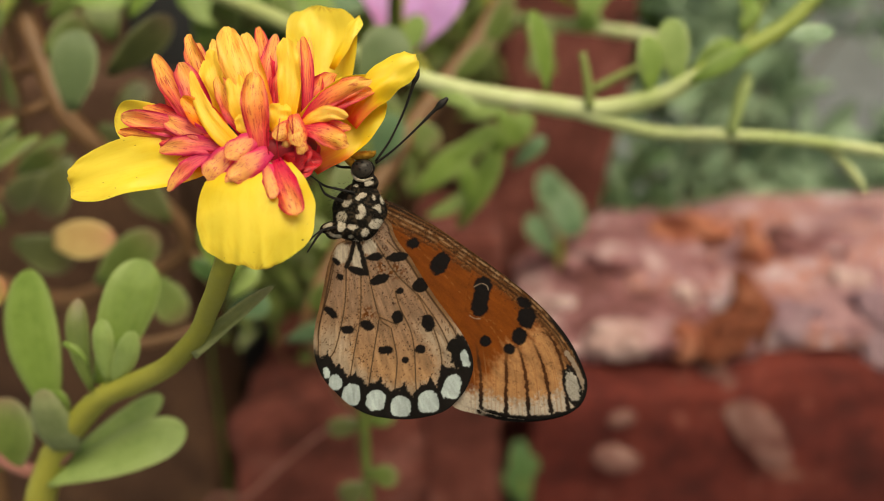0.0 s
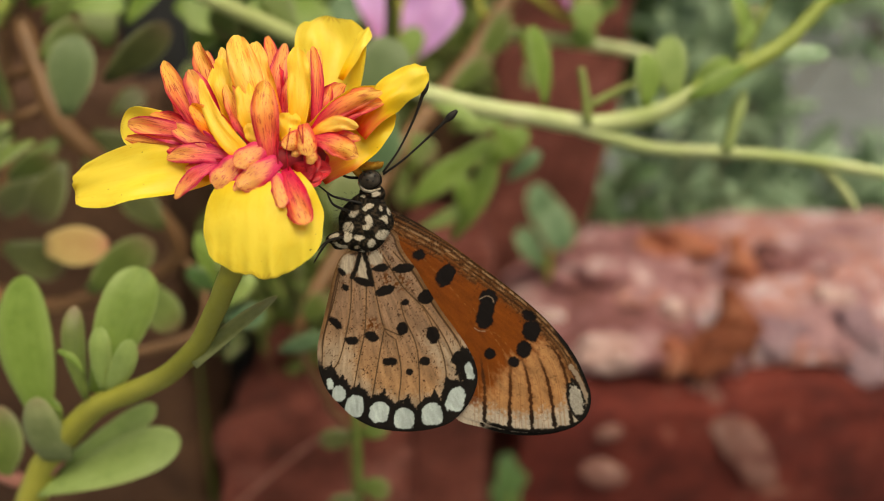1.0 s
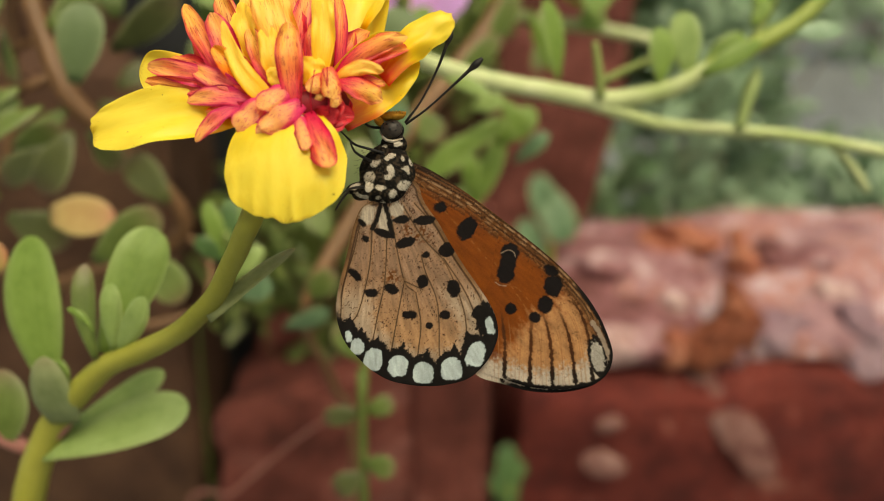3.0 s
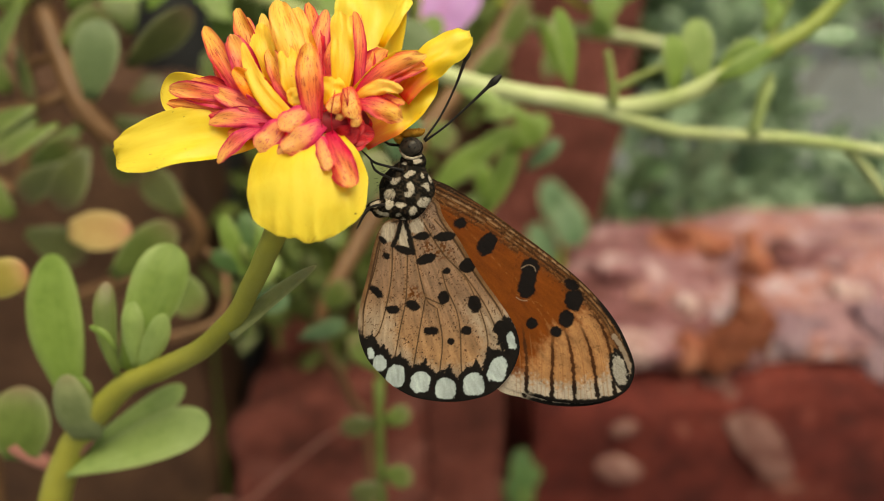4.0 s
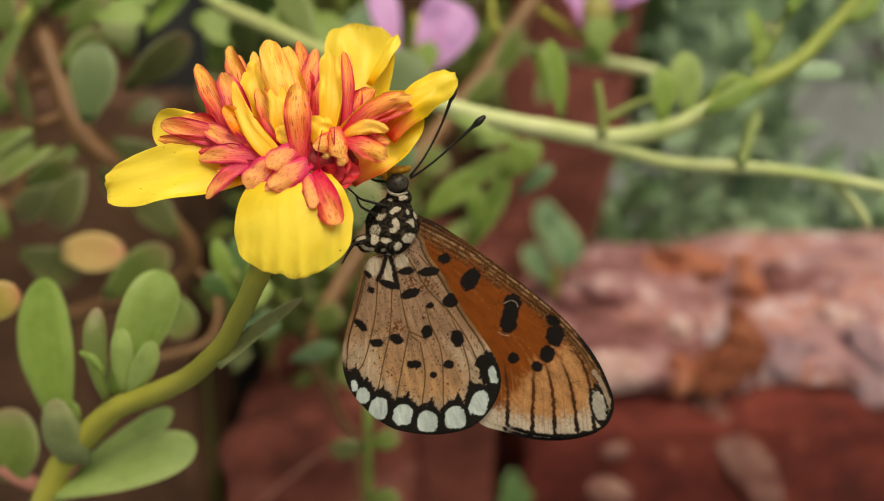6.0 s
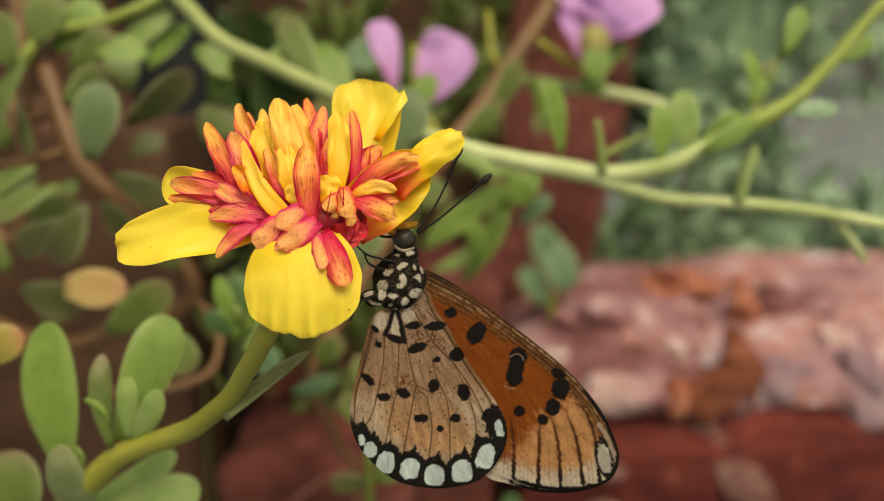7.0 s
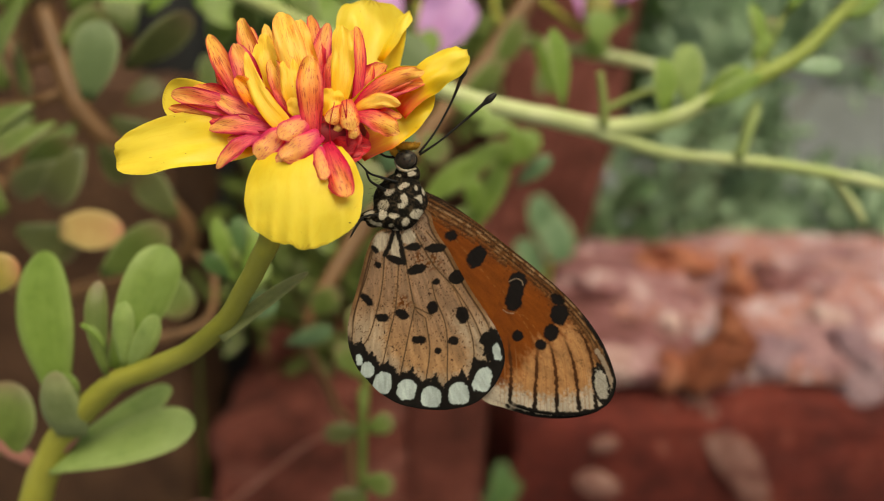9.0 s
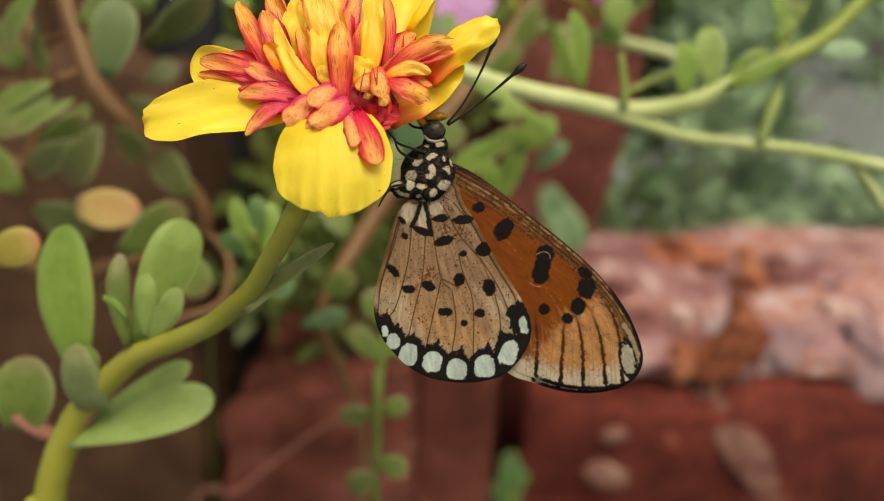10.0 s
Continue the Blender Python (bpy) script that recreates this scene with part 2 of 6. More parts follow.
CRIMSON = petal_mat("petal_crimson", (0.80, 0.03, 0.05), (0.62, 0.008, 0.03), (0.40, 0.003, 0.02), (0.30, 0.003, 0.015), 0.5, 0.5, 0.35, 0.3, 0.6)
MAGENTA = plain_mat("flower_heart", (0.16, 0.002, 0.008), (0.28, 0.005, 0.014), 700, 0.55)
LILAC = petal_mat("petal_lilac", (0.70, 0.40, 0.78), (0.68, 0.36, 0.74), (0.66, 0.28, 0.60), (0.60, 0.30, 0.64), 0.4, 0.06, 0.45)
STEM = stem_mat("stem_olive", (0.25, 0.245, 0.034), (0.325, 0.31, 0.054), (0.39, 0.365, 0.082))
STEM_TWIG = stem_mat("stem_twig", (0.16, 0.20, 0.05), (0.22, 0.26, 0.08), (0.27, 0.30, 0.11))
LATERITE_POST = rock_mat("laterite_post", [(0.15, (0.06, 0.020, 0.013)), (0.4, (0.125, 0.038, 0.026)), (0.6, (0.18, 0.058, 0.042)), (0.85, (0.28, 0.11, 0.088))], 28, contrast=2.4)
STEM_GREEN = stem_mat("stem_green", (0.09, 0.12, 0.025), (0.13, 0.17, 0.04), (0.17, 0.20, 0.06))
STEM_PALE = stem_mat("stem_pale", (0.33, 0.39, 0.15), (0.49, 0.53, 0.28), (0.63, 0.65, 0.42))
STEM_BROWN = stem_mat("stem_brown", (0.13, 0.066, 0.030), (0.19, 0.098, 0.046), (0.23, 0.13, 0.065))
STEM_PINK = stem_mat("stem_pink", (0.22, 0.085, 0.07), (0.30, 0.13, 0.11), (0.34, 0.17, 0.13))
LEAF = leaf_mat("leaf_fresh", (0.10, 0.165, 0.022), (0.15, 0.235, 0.039), (0.21, 0.30, 0.068))
LEAF_PALE = leaf_mat("leaf_pale", (0.18, 0.265, 0.066), (0.25, 0.34, 0.10), (0.32, 0.405, 0.145))
LEAF_DULL = leaf_mat("leaf_dull", (0.075, 0.11, 0.02), (0.11, 0.155, 0.033), (0.15, 0.195, 0.05), (0.22, 0.13, 0.09))
LEAF_GREY = leaf_mat("leaf_grey", (0.13, 0.165, 0.06), (0.19, 0.23, 0.10), (0.25, 0.29, 0.14), (0.25, 0.22, 0.12))
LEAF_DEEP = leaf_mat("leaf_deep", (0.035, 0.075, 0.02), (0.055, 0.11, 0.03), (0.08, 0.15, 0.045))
LEAF_BLUE = leaf_mat("leaf_blue", (0.06, 0.12, 0.055), (0.10, 0.18, 0.085), (0.17, 0.26, 0.14))
LEAF_FADED = leaf_mat("leaf_faded", (0.40, 0.23, 0.09), (0.48, 0.33, 0.12), (0.50, 0.38, 0.16), (0.44, 0.15, 0.12))
LEAF_CLASP = leaf_mat("leaf_clasping", (0.165, 0.185, 0.07), (0.23, 0.25, 0.10), (0.31, 0.33, 0.15), (0.30, 0.27, 0.14))
LEAF_SILVER = leaf_mat("leaf_silver", (0.24, 0.29, 0.22), (0.36, 0.41, 0.34), (0.50, 0.54, 0.47))
LEAF_SAGE = leaf_mat("leaf_sage", (0.075, 0.115, 0.042), (0.105, 0.155, 0.06), (0.15, 0.20, 0.09))
BLUSH = leaf_mat("leaf_blush", (0.20, 0.17, 0.03), (0.28, 0.22, 0.04), (0.33, 0.27, 0.06), (0.38, 0.10, 0.07))
WING = paint_mat("wing_scales")
SCALES = paint_mat("body_scales", 0.75, relief=0.5)
BLACK = plain_mat("black_chitin", (0.006, 0.005, 0.005), (0.022, 0.018, 0.016), 3000, 0.55, 0.3)
BLACK_HAIR = plain_mat("black_hair", (0.008, 0.006, 0.005), (0.03, 0.024, 0.02), 2500, 0.8, 0.15, 0.5)
CREAM = plain_mat("cream_scales", (0.16, 0.13, 0.095), (0.42, 0.37, 0.30), 2200, 0.75, 0.15, 0.5)
OCHRE = plain_mat("ochre_scales", (0.42, 0.19, 0.02), (0.62, 0.32, 0.05), 2500, 0.75, 0.15, 0.6)
# near-black that stands in for deep shade in the gap behind the plants
GAP_SHADE = plain_mat("gap_shade_black", (0.008, 0.008, 0.009), (0.016, 0.016, 0.018), 60, 0.5, 0.35, 0.1, 0.001)
EYE = plain_mat("eye_dark", (0.028, 0.022, 0.018), (0.055, 0.045, 0.038), 1500, 0.35, 0.25, 0.0)
EYE_SPOT = plain_mat("eye_spot", (0.004, 0.004, 0.004), (0.008, 0.008, 0.008), 1500, 0.4)
LATERITE = rock_mat("laterite_pink", [(0.1, (0.065, 0.020, 0.017)), (0.26, (0.14, 0.055, 0.048)), (0.42, (0.23, 0.10, 0.095)), (0.56, (0.30, 0.155, 0.15)), (0.72, (0.42, 0.28, 0.26)), (0.9, (0.62, 0.50, 0.43))], 30, contrast=2.6)
LATERITE_MAUVE = rock_mat("laterite_mauve", [(0.1, (0.12, 0.05, 0.047)), (0.3, (0.25, 0.13, 0.128)), (0.45, (0.35, 0.21, 0.205)), (0.52, (0.36, 0.145, 0.095)), (0.62, (0.45, 0.32, 0.31)), (0.78, (0.58, 0.48, 0.45)), (0.95, (0.72, 0.64, 0.57))], 26, contrast=2.5)
RUST = rock_mat("laterite_rust", [(0.2, (0.06, 0.018, 0.010)), (0.45, (0.13, 0.036, 0.015)), (0.7, (0.21, 0.066, 0.030)), (0.9, (0.32, 0.15, 0.085))], 45, contrast=2.4)
BUFF = rock_mat("laterite_buff", [(0.1, (0.26, 0.13, 0.11)), (0.4, (0.42, 0.28, 0.24)), (0.7, (0.60, 0.46, 0.40)), (0.9, (0.72, 0.61, 0.54))], 50, contrast=2.6)
RUST_PINK = rock_mat("laterite_orange", [(0.1, (0.15, 0.045, 0.025)), (0.4, (0.30, 0.10, 0.055)), (0.7, (0.42, 0.18, 0.10)), (0.9, (0.52, 0.30, 0.20))], 45, contrast=2.2)
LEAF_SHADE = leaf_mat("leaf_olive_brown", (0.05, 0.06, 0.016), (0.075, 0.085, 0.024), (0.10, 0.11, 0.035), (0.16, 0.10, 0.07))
LEAF_MIST = leaf_mat("leaf_mist", (0.18, 0.285, 0.165), (0.28, 0.40, 0.255), (0.42, 0.53, 0.385))
STEM_MID = stem_mat("stem_sage", (0.27, 0.31, 0.11), (0.36, 0.39, 0.17), (0.46, 0.48, 0.26))
STEM_OLIVE = stem_mat("stem_yellow_olive", (0.21, 0.26, 0.05), (0.28, 0.325, 0.08), (0.37, 0.40, 0.14))
LATERITE_VIOLET = rock_mat("laterite_violet", [(0.1, (0.14, 0.075, 0.08)), (0.4, (0.22, 0.135, 0.145)), (0.7, (0.32, 0.22, 0.225)), (0.9, (0.44, 0.34, 0.33))], 40, contrast=2.0)
FLAKE = rock_mat("pale_flake", [(0.2, (0.10, 0.036, 0.028)), (0.5, (0.165, 0.080, 0.062)), (0.8, (0.26, 0.155, 0.12))], 60, contrast=2.4)
# red laterite with the shade of the front face put into its colour
LATERITE_SHADED = rock_mat("laterite_shaded_red", [(0.15, (0.045, 0.009, 0.007)), (0.45, (0.10, 0.017, 0.012)), (0.66, (0.15, 0.028, 0.018)), (0.78, (0.24, 0.10, 0.07)), (0.9, (0.34, 0.21, 0.16))], 30, contrast=2.2)
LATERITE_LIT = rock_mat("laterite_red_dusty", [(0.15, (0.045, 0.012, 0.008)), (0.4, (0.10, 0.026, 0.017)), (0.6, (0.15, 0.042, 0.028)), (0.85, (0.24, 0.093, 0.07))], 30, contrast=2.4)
LATERITE_BROWN = rock_mat("laterite_brown", [(0.15, (0.035, 0.017, 0.010)), (0.4, (0.07, 0.033, 0.02)), (0.65, (0.105, 0.052, 0.03)), (0.9, (0.14, 0.075, 0.045))], 22, tint=(1, 1, 1))
SOIL = rock_mat("soil", [(0.1, (0.055, 0.059, 0.059)), (0.4, (0.12, 0.128, 0.131)), (0.65, (0.19, 0.205, 0.21)), (0.9, (0.30, 0.32, 0.325))], 9, 160, contrast=2.0, tint=(1, 1, 1))


WATER = base_mat("water")[0]
WATER.node_tree.nodes["Principled BSDF"].inputs["Transmission Weight"].default_value = 1.0
WATER.node_tree.nodes["Principled BSDF"].inputs["Roughness"].default_value = 0.0
WATER.node_tree.nodes["Principled BSDF"].inputs["IOR"].default_value = 1.33


# ---- building helpers ----
def thing(name, base, label, category, group=""):
    e = new(name)
    e.empty_display_size = 0.01
    e.matrix_world = Matrix.Translation(base)
    return tagged(e, label, category, group)


def part(name, bm, material, parent, label="", kind=""):
    """Links a bmesh, or a ready mesh, as one object under a thing or a part."""
    if isinstance(bm, bpy.types.Mesh):
        me = bm
    else:
        me = bpy.data.meshes.new(name)
        bmesh.ops.recalc_face_normals(bm, faces=bm.faces)
        for f in bm.faces:
            f.smooth = True
        bm.to_mesh(me)
        bm.free()
    for m in material if isinstance(material, (list, tuple)) else [material]:
        me.materials.append(m)
    ob = new(name, me)
    if parent:
        root = parent.parent or parent
        shift = root.matrix_basis.translation
        ob.parent = parent
        if parent is root:
            ob.matrix_parent_inverse = Matrix.Translation(-shift)
    return tagged(ob, label, kind=kind)


def smooth_path(points, steps=8):
    """Catmull-Rom through points (tuples or vectors of any length)."""
    pts = [np.array(p, float) for p in points]
    pts = [2 * pts[0] - pts[1], *pts, 2 * pts[-1] - pts[-2]]
    out = []
    for a, b, c, d in zip(pts, pts[1:], pts[2:], pts[3:]):
        for k in range(steps):
            s = k / steps
            out.append(0.5 * (2 * b + (c - a) * s + (2 * a - 5 * b + 4 * c - d) * s * s + (3 * b - a - 3 * c + d) * s**3))
    out.append(pts[-2])
    return out


def tube(points, radii, seg=14, steps=8, wobble=0.0, bm=None):
    """A round stem through points, its radius (mm) given at each."""
    bm = bm or bmesh.new()
    line = smooth_path([(*p, r) for p, r in zip(points, radii)], steps)
    rings, side = [], None
    for i, q in enumerate(line):
        here = Vector(q[:3])
        ahead = Vector(line[min(i + 1, len(line) - 1)][:3]) - Vector(line[max(i - 1, 0)][:3])
        ahead.normalize()
        side = (side or ahead.orthogonal()).copy()
        side = (side - ahead * side.dot(ahead)).normalized()
        other = ahead.cross(side)
        ring = []
        for k in range(seg):
            a = 2 * math.pi * k / seg
            r = max(q[3], 0.01) * 0.001 * (1 + wobble * noise.noise(here * 400 + Vector((math.cos(a), math.sin(a), 0)) * 1.5))
            ring.append(bm.verts.new(here + (side * math.cos(a) + other * math.sin(a)) * r))
        rings.append(ring)
    for a, b in zip(rings, rings[1:]):
        for k in range(seg):
            bm.faces.new((a[k], a[(k + 1) % seg], b[(k + 1) % seg], b[k]))
    bm.faces.new(rings[0][::-1])
    bm.faces.new(rings[-1])
    return bm


def outline_width(s, full, foot, round_tip):
    """Half width along a blade: full is where it is widest, foot its share at the base."""
    if s < full:
        return foot + (1 - foot) * math.sin(math.pi / 2 * s / full) ** 1.2
    k = (s - full) / (1 - full)
    return max(0.0, 1 - k**round_tip) ** 0.5


def blade(base, tip, width, turn=0.0, bend=0.0, cup=0.0, thick=0.15, full=0.62, foot=0.2, round_tip=2.4, side=0.0, ripple=0.0, facing=None, nu=10, nv=18, notch=0.0, fold=0.0, frill=0.0, curl=0.0, twist=0.0, pleat=0.0, hem=0.0, bm=None, seed=0.0):
    """A petal or leaf from base to tip, a closed thin body. Widths in mm; bend: how far its middle bulges towards its face,
    side: how far it swings sideways, cup: how far its rims rise, fold: a crease along the middle, curl: how far the tip rolls
    forward, frill: how ragged the end is (all as shares of the length or width); hem: gathers along the end, mm; twist in degrees."""
    bm = bm or bmesh.new()
    uvl = bm.loops.layers.uv.get("UVMap") or bm.loops.layers.uv.new("UVMap")
    axis = tip - base
    length = axis.length
    axis = axis.normalized()
    face = (facing or TO_EYE)
    face = (face - axis * face.dot(axis))
    face = face.normalized() if face.length > 1e-6 else axis.orthogonal().normalized()
    face = Matrix.Rotation(radians(turn), 3, axis) @ face
    across = axis.cross(face)
    grid = {}
    for layer in (0, 1):
        for j in range(nv + 1):
            s = 1 - (1 - j / nv) ** 2.1
            w = outline_width(s, full, foot, round_tip) * width * 0.0005
            for i in range(nu + 1):
                x = 2 * i / nu - 1
                xr = math.sin(x * math.pi / 2)
                arch = 4 * s * (1 - s)
                xw = xr * min(1.0, w / (width * 0.0005))
                dip = 1 - notch * (1 - abs(xw)) * s**6 + frill * noise.noise(Vector((xw * 3.2, seed * 1.7, 3.3))) * s**5
                dip += frill * 0.6 * noise.noise(Vector((xw * 8.0, seed * 2.7, 7.3))) * s**9
                w2 = w * (1 + frill * 1.2 * noise.noise(Vector((s * 5.0, seed + (9 if x > 0 else 0), 1.0))))
                tw = radians(twist) * s
                p = base + axis * length * s * dip + across * (xr * w2 * math.cos(tw) + side * length * arch)
                lift = bend * length * arch + cup * width * 0.001 * (xw * xw - 0.3) * min(1, 2.5 * s)
                lift += fold * width * 0.001 * (abs(xw) - 0.4) * min(1, 2.5 * s) + curl * length * max(0.0, s - 0.45) ** 2 * 2 + xr * w2 * math.sin(tw)
                lift += pleat * 0.001 * (noise.noise(Vector((xw * 5.0 + seed, s * 0.9, 4.4))) + 0.6 * noise.noise(Vector((xw * 12.0 + seed, s * 1.6, 8.4)))) * min(1, 2 * s)
                lift += hem * 0.001 * noise.noise(Vector((xw * 6.0 + seed * 3, s * 1.2, 2.2))) * s**5
                lift += ripple * 0.001 * width * noise.noise(Vector((xw * 1.6 + seed, s * 4.0, seed * 3 + 5.1))) * (0.35 + abs(xw)) * min(1, 2 * s)
                rim = max(0.0, 1 - xr**4) * min(1.0, 0.25 + 3 * s) * min(1.0, 0.12 + 4 * (1 - s))
                lift += (0.5 - layer) * thick * 0.001 * rim
                grid[layer, j, i] = (bm.verts.new(p + face * lift), (0.5 + 0.5 * xr, s))
    for layer in (0, 1):
        for j in range(nv):
            for i in range(nu):
                q = [grid[layer, j, i], grid[layer, j, i + 1], grid[layer, j + 1, i + 1], grid[layer, j + 1, i]]
                f = bm.faces.new([v for v, _ in q])
                for lp, (_, uv) in zip(f.loops, q):
                    lp[uvl].uv = uv
    edge = [(j, 0) for j in range(nv + 1)] + [(nv, i) for i in range(1, nu + 1)] + [(j, nu) for j in range(nv - 1, -1, -1)] + [(0, i) for i in range(nu - 1, 0, -1)]
    for a, b in zip(edge, edge[1:] + edge[:1]):
        q = [grid[0, *a], grid[1, *a], grid[1, *b], grid[0, *b]]
        f = bm.faces.new([v for v, _ in q])
        for lp, (_, uv) in zip(f.loops, q):
            lp[uvl].uv = uv
    return bm


def ball(center, rx, ry, rz, turn=0.0, bm=None, u=18, v=12, rough=0.0, fine=900):
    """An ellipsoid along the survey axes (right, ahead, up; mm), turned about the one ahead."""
    bm = bm or bmesh.new()
    m = Matrix.Translation(center) @ SITE3.to_4x4() @ Matrix.Rotation(radians(-turn), 4, "Y") @ Matrix.Diagonal((rx * 0.001, ry * 0.001, rz * 0.001, 1))
    made = bmesh.ops.create_uvsphere(bm, u_segments=u, v_segments=v, radius=1.0, matrix=m)
    if rough:
        for w in made["verts"]:
            w.co += (w.co - center) * rough * noise.noise(w.co * fine)
    return bm


def stone(corners, top, bottom, cuts=34, relief=3.0, grain=60, seed=0.0, round_edge=4.0):
    """A rough block standing on the ground: its plan corners (x, y in metres), its heights, its uneven faces (mm)."""
    bm = bmesh.new()
    low = [bm.verts.new((x, y, bottom)) for x, y in corners]
    high = [bm.verts.new((x, y, top if not isinstance(top, (list, tuple)) else top[k])) for k, (x, y) in enumerate(corners)]
    n = len(corners)
    for k in range(n):
        bm.faces.new((low[k], low[(k + 1) % n], high[(k + 1) % n], high[k]))
    bm.faces.new(high)
    bm.faces.new(low[::-1])
    bmesh.ops.recalc_face_normals(bm, faces=bm.faces)
    bmesh.ops.bevel(bm, geom=list(bm.edges), offset=round_edge * 0.001, segments=2, affect="EDGES", profile=0.6)
    bmesh.ops.subdivide_edges(bm, edges=[e for e in bm.edges if e.calc_length() > 0.02], cuts=cuts, use_grid_fill=True)
    bm.normal_update()
    off = Vector((seed * 7.3, seed * 3.1, seed))
    moves = []
    for v in bm.verts:
        p = v.co
        h = noise.fractal(p * grain + off, 0.9, 2.1, 4) * relief + noise.noise(p * grain * 0.3 + off) * relief
        moves.append(v.normal * h * 0.001)
    for v, mv in zip(bm.verts, moves):
        v.co += mv
        v.co.z = max(v.co.z, bottom)
    return bm


def to_ground(p, dx=0.0, dy=0.0, z=-0.004):
    return Vector((p.x + dx, p.y + dy, z))


# ---- ground ----
def ground_sheet():
    bm = bmesh.new()
    bmesh.ops.create_grid(bm, x_segments=90, y_segments=90, size=1.0)
    for v in bm.verts:
        k = max(abs(v.co.x), abs(v.co.y))
        r = 0.9 * k if k < 0.7 else 0.63 + (k - 0.7) ** 2.2 * 900
        d = Vector((v.co.x, v.co.y, 0)) / max(k, 1e-6)
        v.co = d * r
        v.co.y += 0.5
        if r < 5:
            v.co.z = 0.004 * noise.fractal(v.co * 9, 0.9, 2, 3) * min(1, r)
    ob = part("ground", bm, SOIL, None)
    return tagged(ob, "grey-brown bare garden soil behind the stones", "ground", kind="structure")


ground_sheet()


# ---- stones ----
def stones():
    def swept(name, label, mat, section, left, right, slumped, coarse, seed):
        """A long rough stone: a cross-section (back, height over the ledge line) swept from left to right."""
        t = thing(name, to_ground((left + right) / 2, z=0), label, "rock")
        bm, n, rows = bmesh.new(), 170, []
        prof = [np.array(a) * (1 - k / 9) + np.array(b) * (k / 9) for a, b in zip(section, section[1:]) for k in range(9)] + [section[-1]]
        off = Vector((seed, seed * 2, 0))
        for i in range(n + 1):
            s = i / n
            foot = left.lerp(right, s)
            slump = 1 - slumped * max(0.0, 1 - s / 0.42) ** 1.6
            row = []
            for dy, dz in prof:
                p = Vector((foot.x, foot.y + dy, max(0.0, foot.z + (dz * slump if dz > 0 else dz))))
                h = noise.fractal(p * 42 + off, 0.8, 2.1, 5) * 0.4 * coarse + noise.noise(p * 22 + off) * coarse
                q = p + Vector((0, -0.75, 0.6 if p.z > 0.05 else 0)) * h * 0.001
                row.append(bm.verts.new(q))
            rows.append(row)
        for a, b in zip(rows, rows[1:]):
            for k in range(len(prof) - 1):
                bm.faces.new((a[k], b[k], b[k + 1], a[k + 1]))
            bm.faces.new((a[-1], b[-1], b[0], a[0]))
        bm.faces.new(rows[0][::-1])
        bm.faces.new(rows[-1])
        part("stone", bm, mat, t)

    left, right = at(32.3, 262.0, -49.4), at(245.7, 275.0, -51.8)
    # front face of the boulder as its own stone, coloured darker for its shade
    swept("laterite_block", "red laterite front below the ledge, its shade put into the dark colour, with pale flakes", LATERITE_SHADED,
          [(0.002, -1), (-0.003, -0.1), (-0.006, -0.03), (-0.006, -0.012), (-0.002, -0.004), (0.010, 0.002), (0.05, 0.001), (0.10, 0.0), (0.11, -0.05), (0.11, -1)], left, right, 0.0, 4.5, 3)
    low, high = at(32.3, 262.0, -49.4), at(114.4, 266.0, -50.2)
    shell = [(0.010, -0.004), (0.0, 0.0), (-0.002, 0.006), (0.008, 0.010), (0.026, 0.013), (0.050, 0.017), (0.075, 0.020), (0.105, 0.021), (0.14, 0.014), (0.15, 0.0), (0.13, -0.004)]
    swept("laterite_boulder", "broken pink laterite boulder with pale blotches", LATERITE, shell, low, high, 0.8, 10.0, 7)
    swept("laterite_boulder", "long mauve and rust-red laterite boulder", LATERITE_MAUVE,
          [(0.012, -0.004), (0.004, 0.0), (0.002, 0.010), (0.010, 0.017), (0.030, 0.021), (0.055, 0.025), (0.085, 0.028), (0.115, 0.028), (0.15, 0.018), (0.16, 0.0), (0.14, -0.004)], at(104.7, 270.0, -50.9), right, 0.35, 10.0, 17)
    for place, a, b, c, turn, mat, label in (
        (at(100.7, 266.0, -42.0), 13, 7, 9, 20, RUST, "rust-orange laterite chunk wedged on the ledge"),
        (at(85.8, 266.0, -43.0), 11, 6, 6, 0, RUST_PINK, "orange-pink laterite chunk on the ledge"),
        (at(115.1, 275.0, -35.0), 7, 8, 12, 10, RUST, "rust-brown laterite chunk standing in a crack"),
        (at(129.6, 307.0, -13.2), 7, 6, 11, 14, RUST_PINK, "orange laterite chunk on the boulder"),
        (at(63.2, 261.0, -42.2), 15, 6, 5.5, 3, BUFF, "pale buff laterite chunk on the ledge"),
        (at(50.4, 291.0, -32.6), 8, 5, 3, 0, BUFF, "pale buff laterite chunk on the boulder"),
        (at(95.1, 290.0, -30.7), 5, 5, 4.5, 0, BUFF, "small pale laterite chunk on the boulder"),
        (at(158.0, 288.0, -25.6), 6.5, 5, 6, -5, BUFF, "pale cream laterite chunk on the boulder"),
        (at(149.4, 309.0, -14.4), 19, 9, 8, -8, LATERITE, "grey-pink laterite slab on the boulder"),
        (at(130.3, 276.0, -40.4), 15, 6, 9, 12, LATERITE_VIOLET, "mauve laterite chunk with a hollow face"),
        (at(161.0, 276.0, -41.5), 14, 8, 12, -10, LATERITE_VIOLET, "mauve laterite chunk on the ledge"),
        (at(63.9, 302.0, -16.4), 14, 9, 7, 8, LATERITE, "pink laterite chunk on the boulder"),
        (at(113.2, 335.0, -6.7), 20, 9, 8, -14, RUST_PINK, "orange-red laterite chunk behind the boulder"),
        (at(82.5, 294.0, -26.1), 9, 6, 5, 10, LATERITE_MAUVE, "mauve laterite chunk on the boulder")):
        t = thing("laterite_chunk", place, label, "rock", "broken laterite chunks")
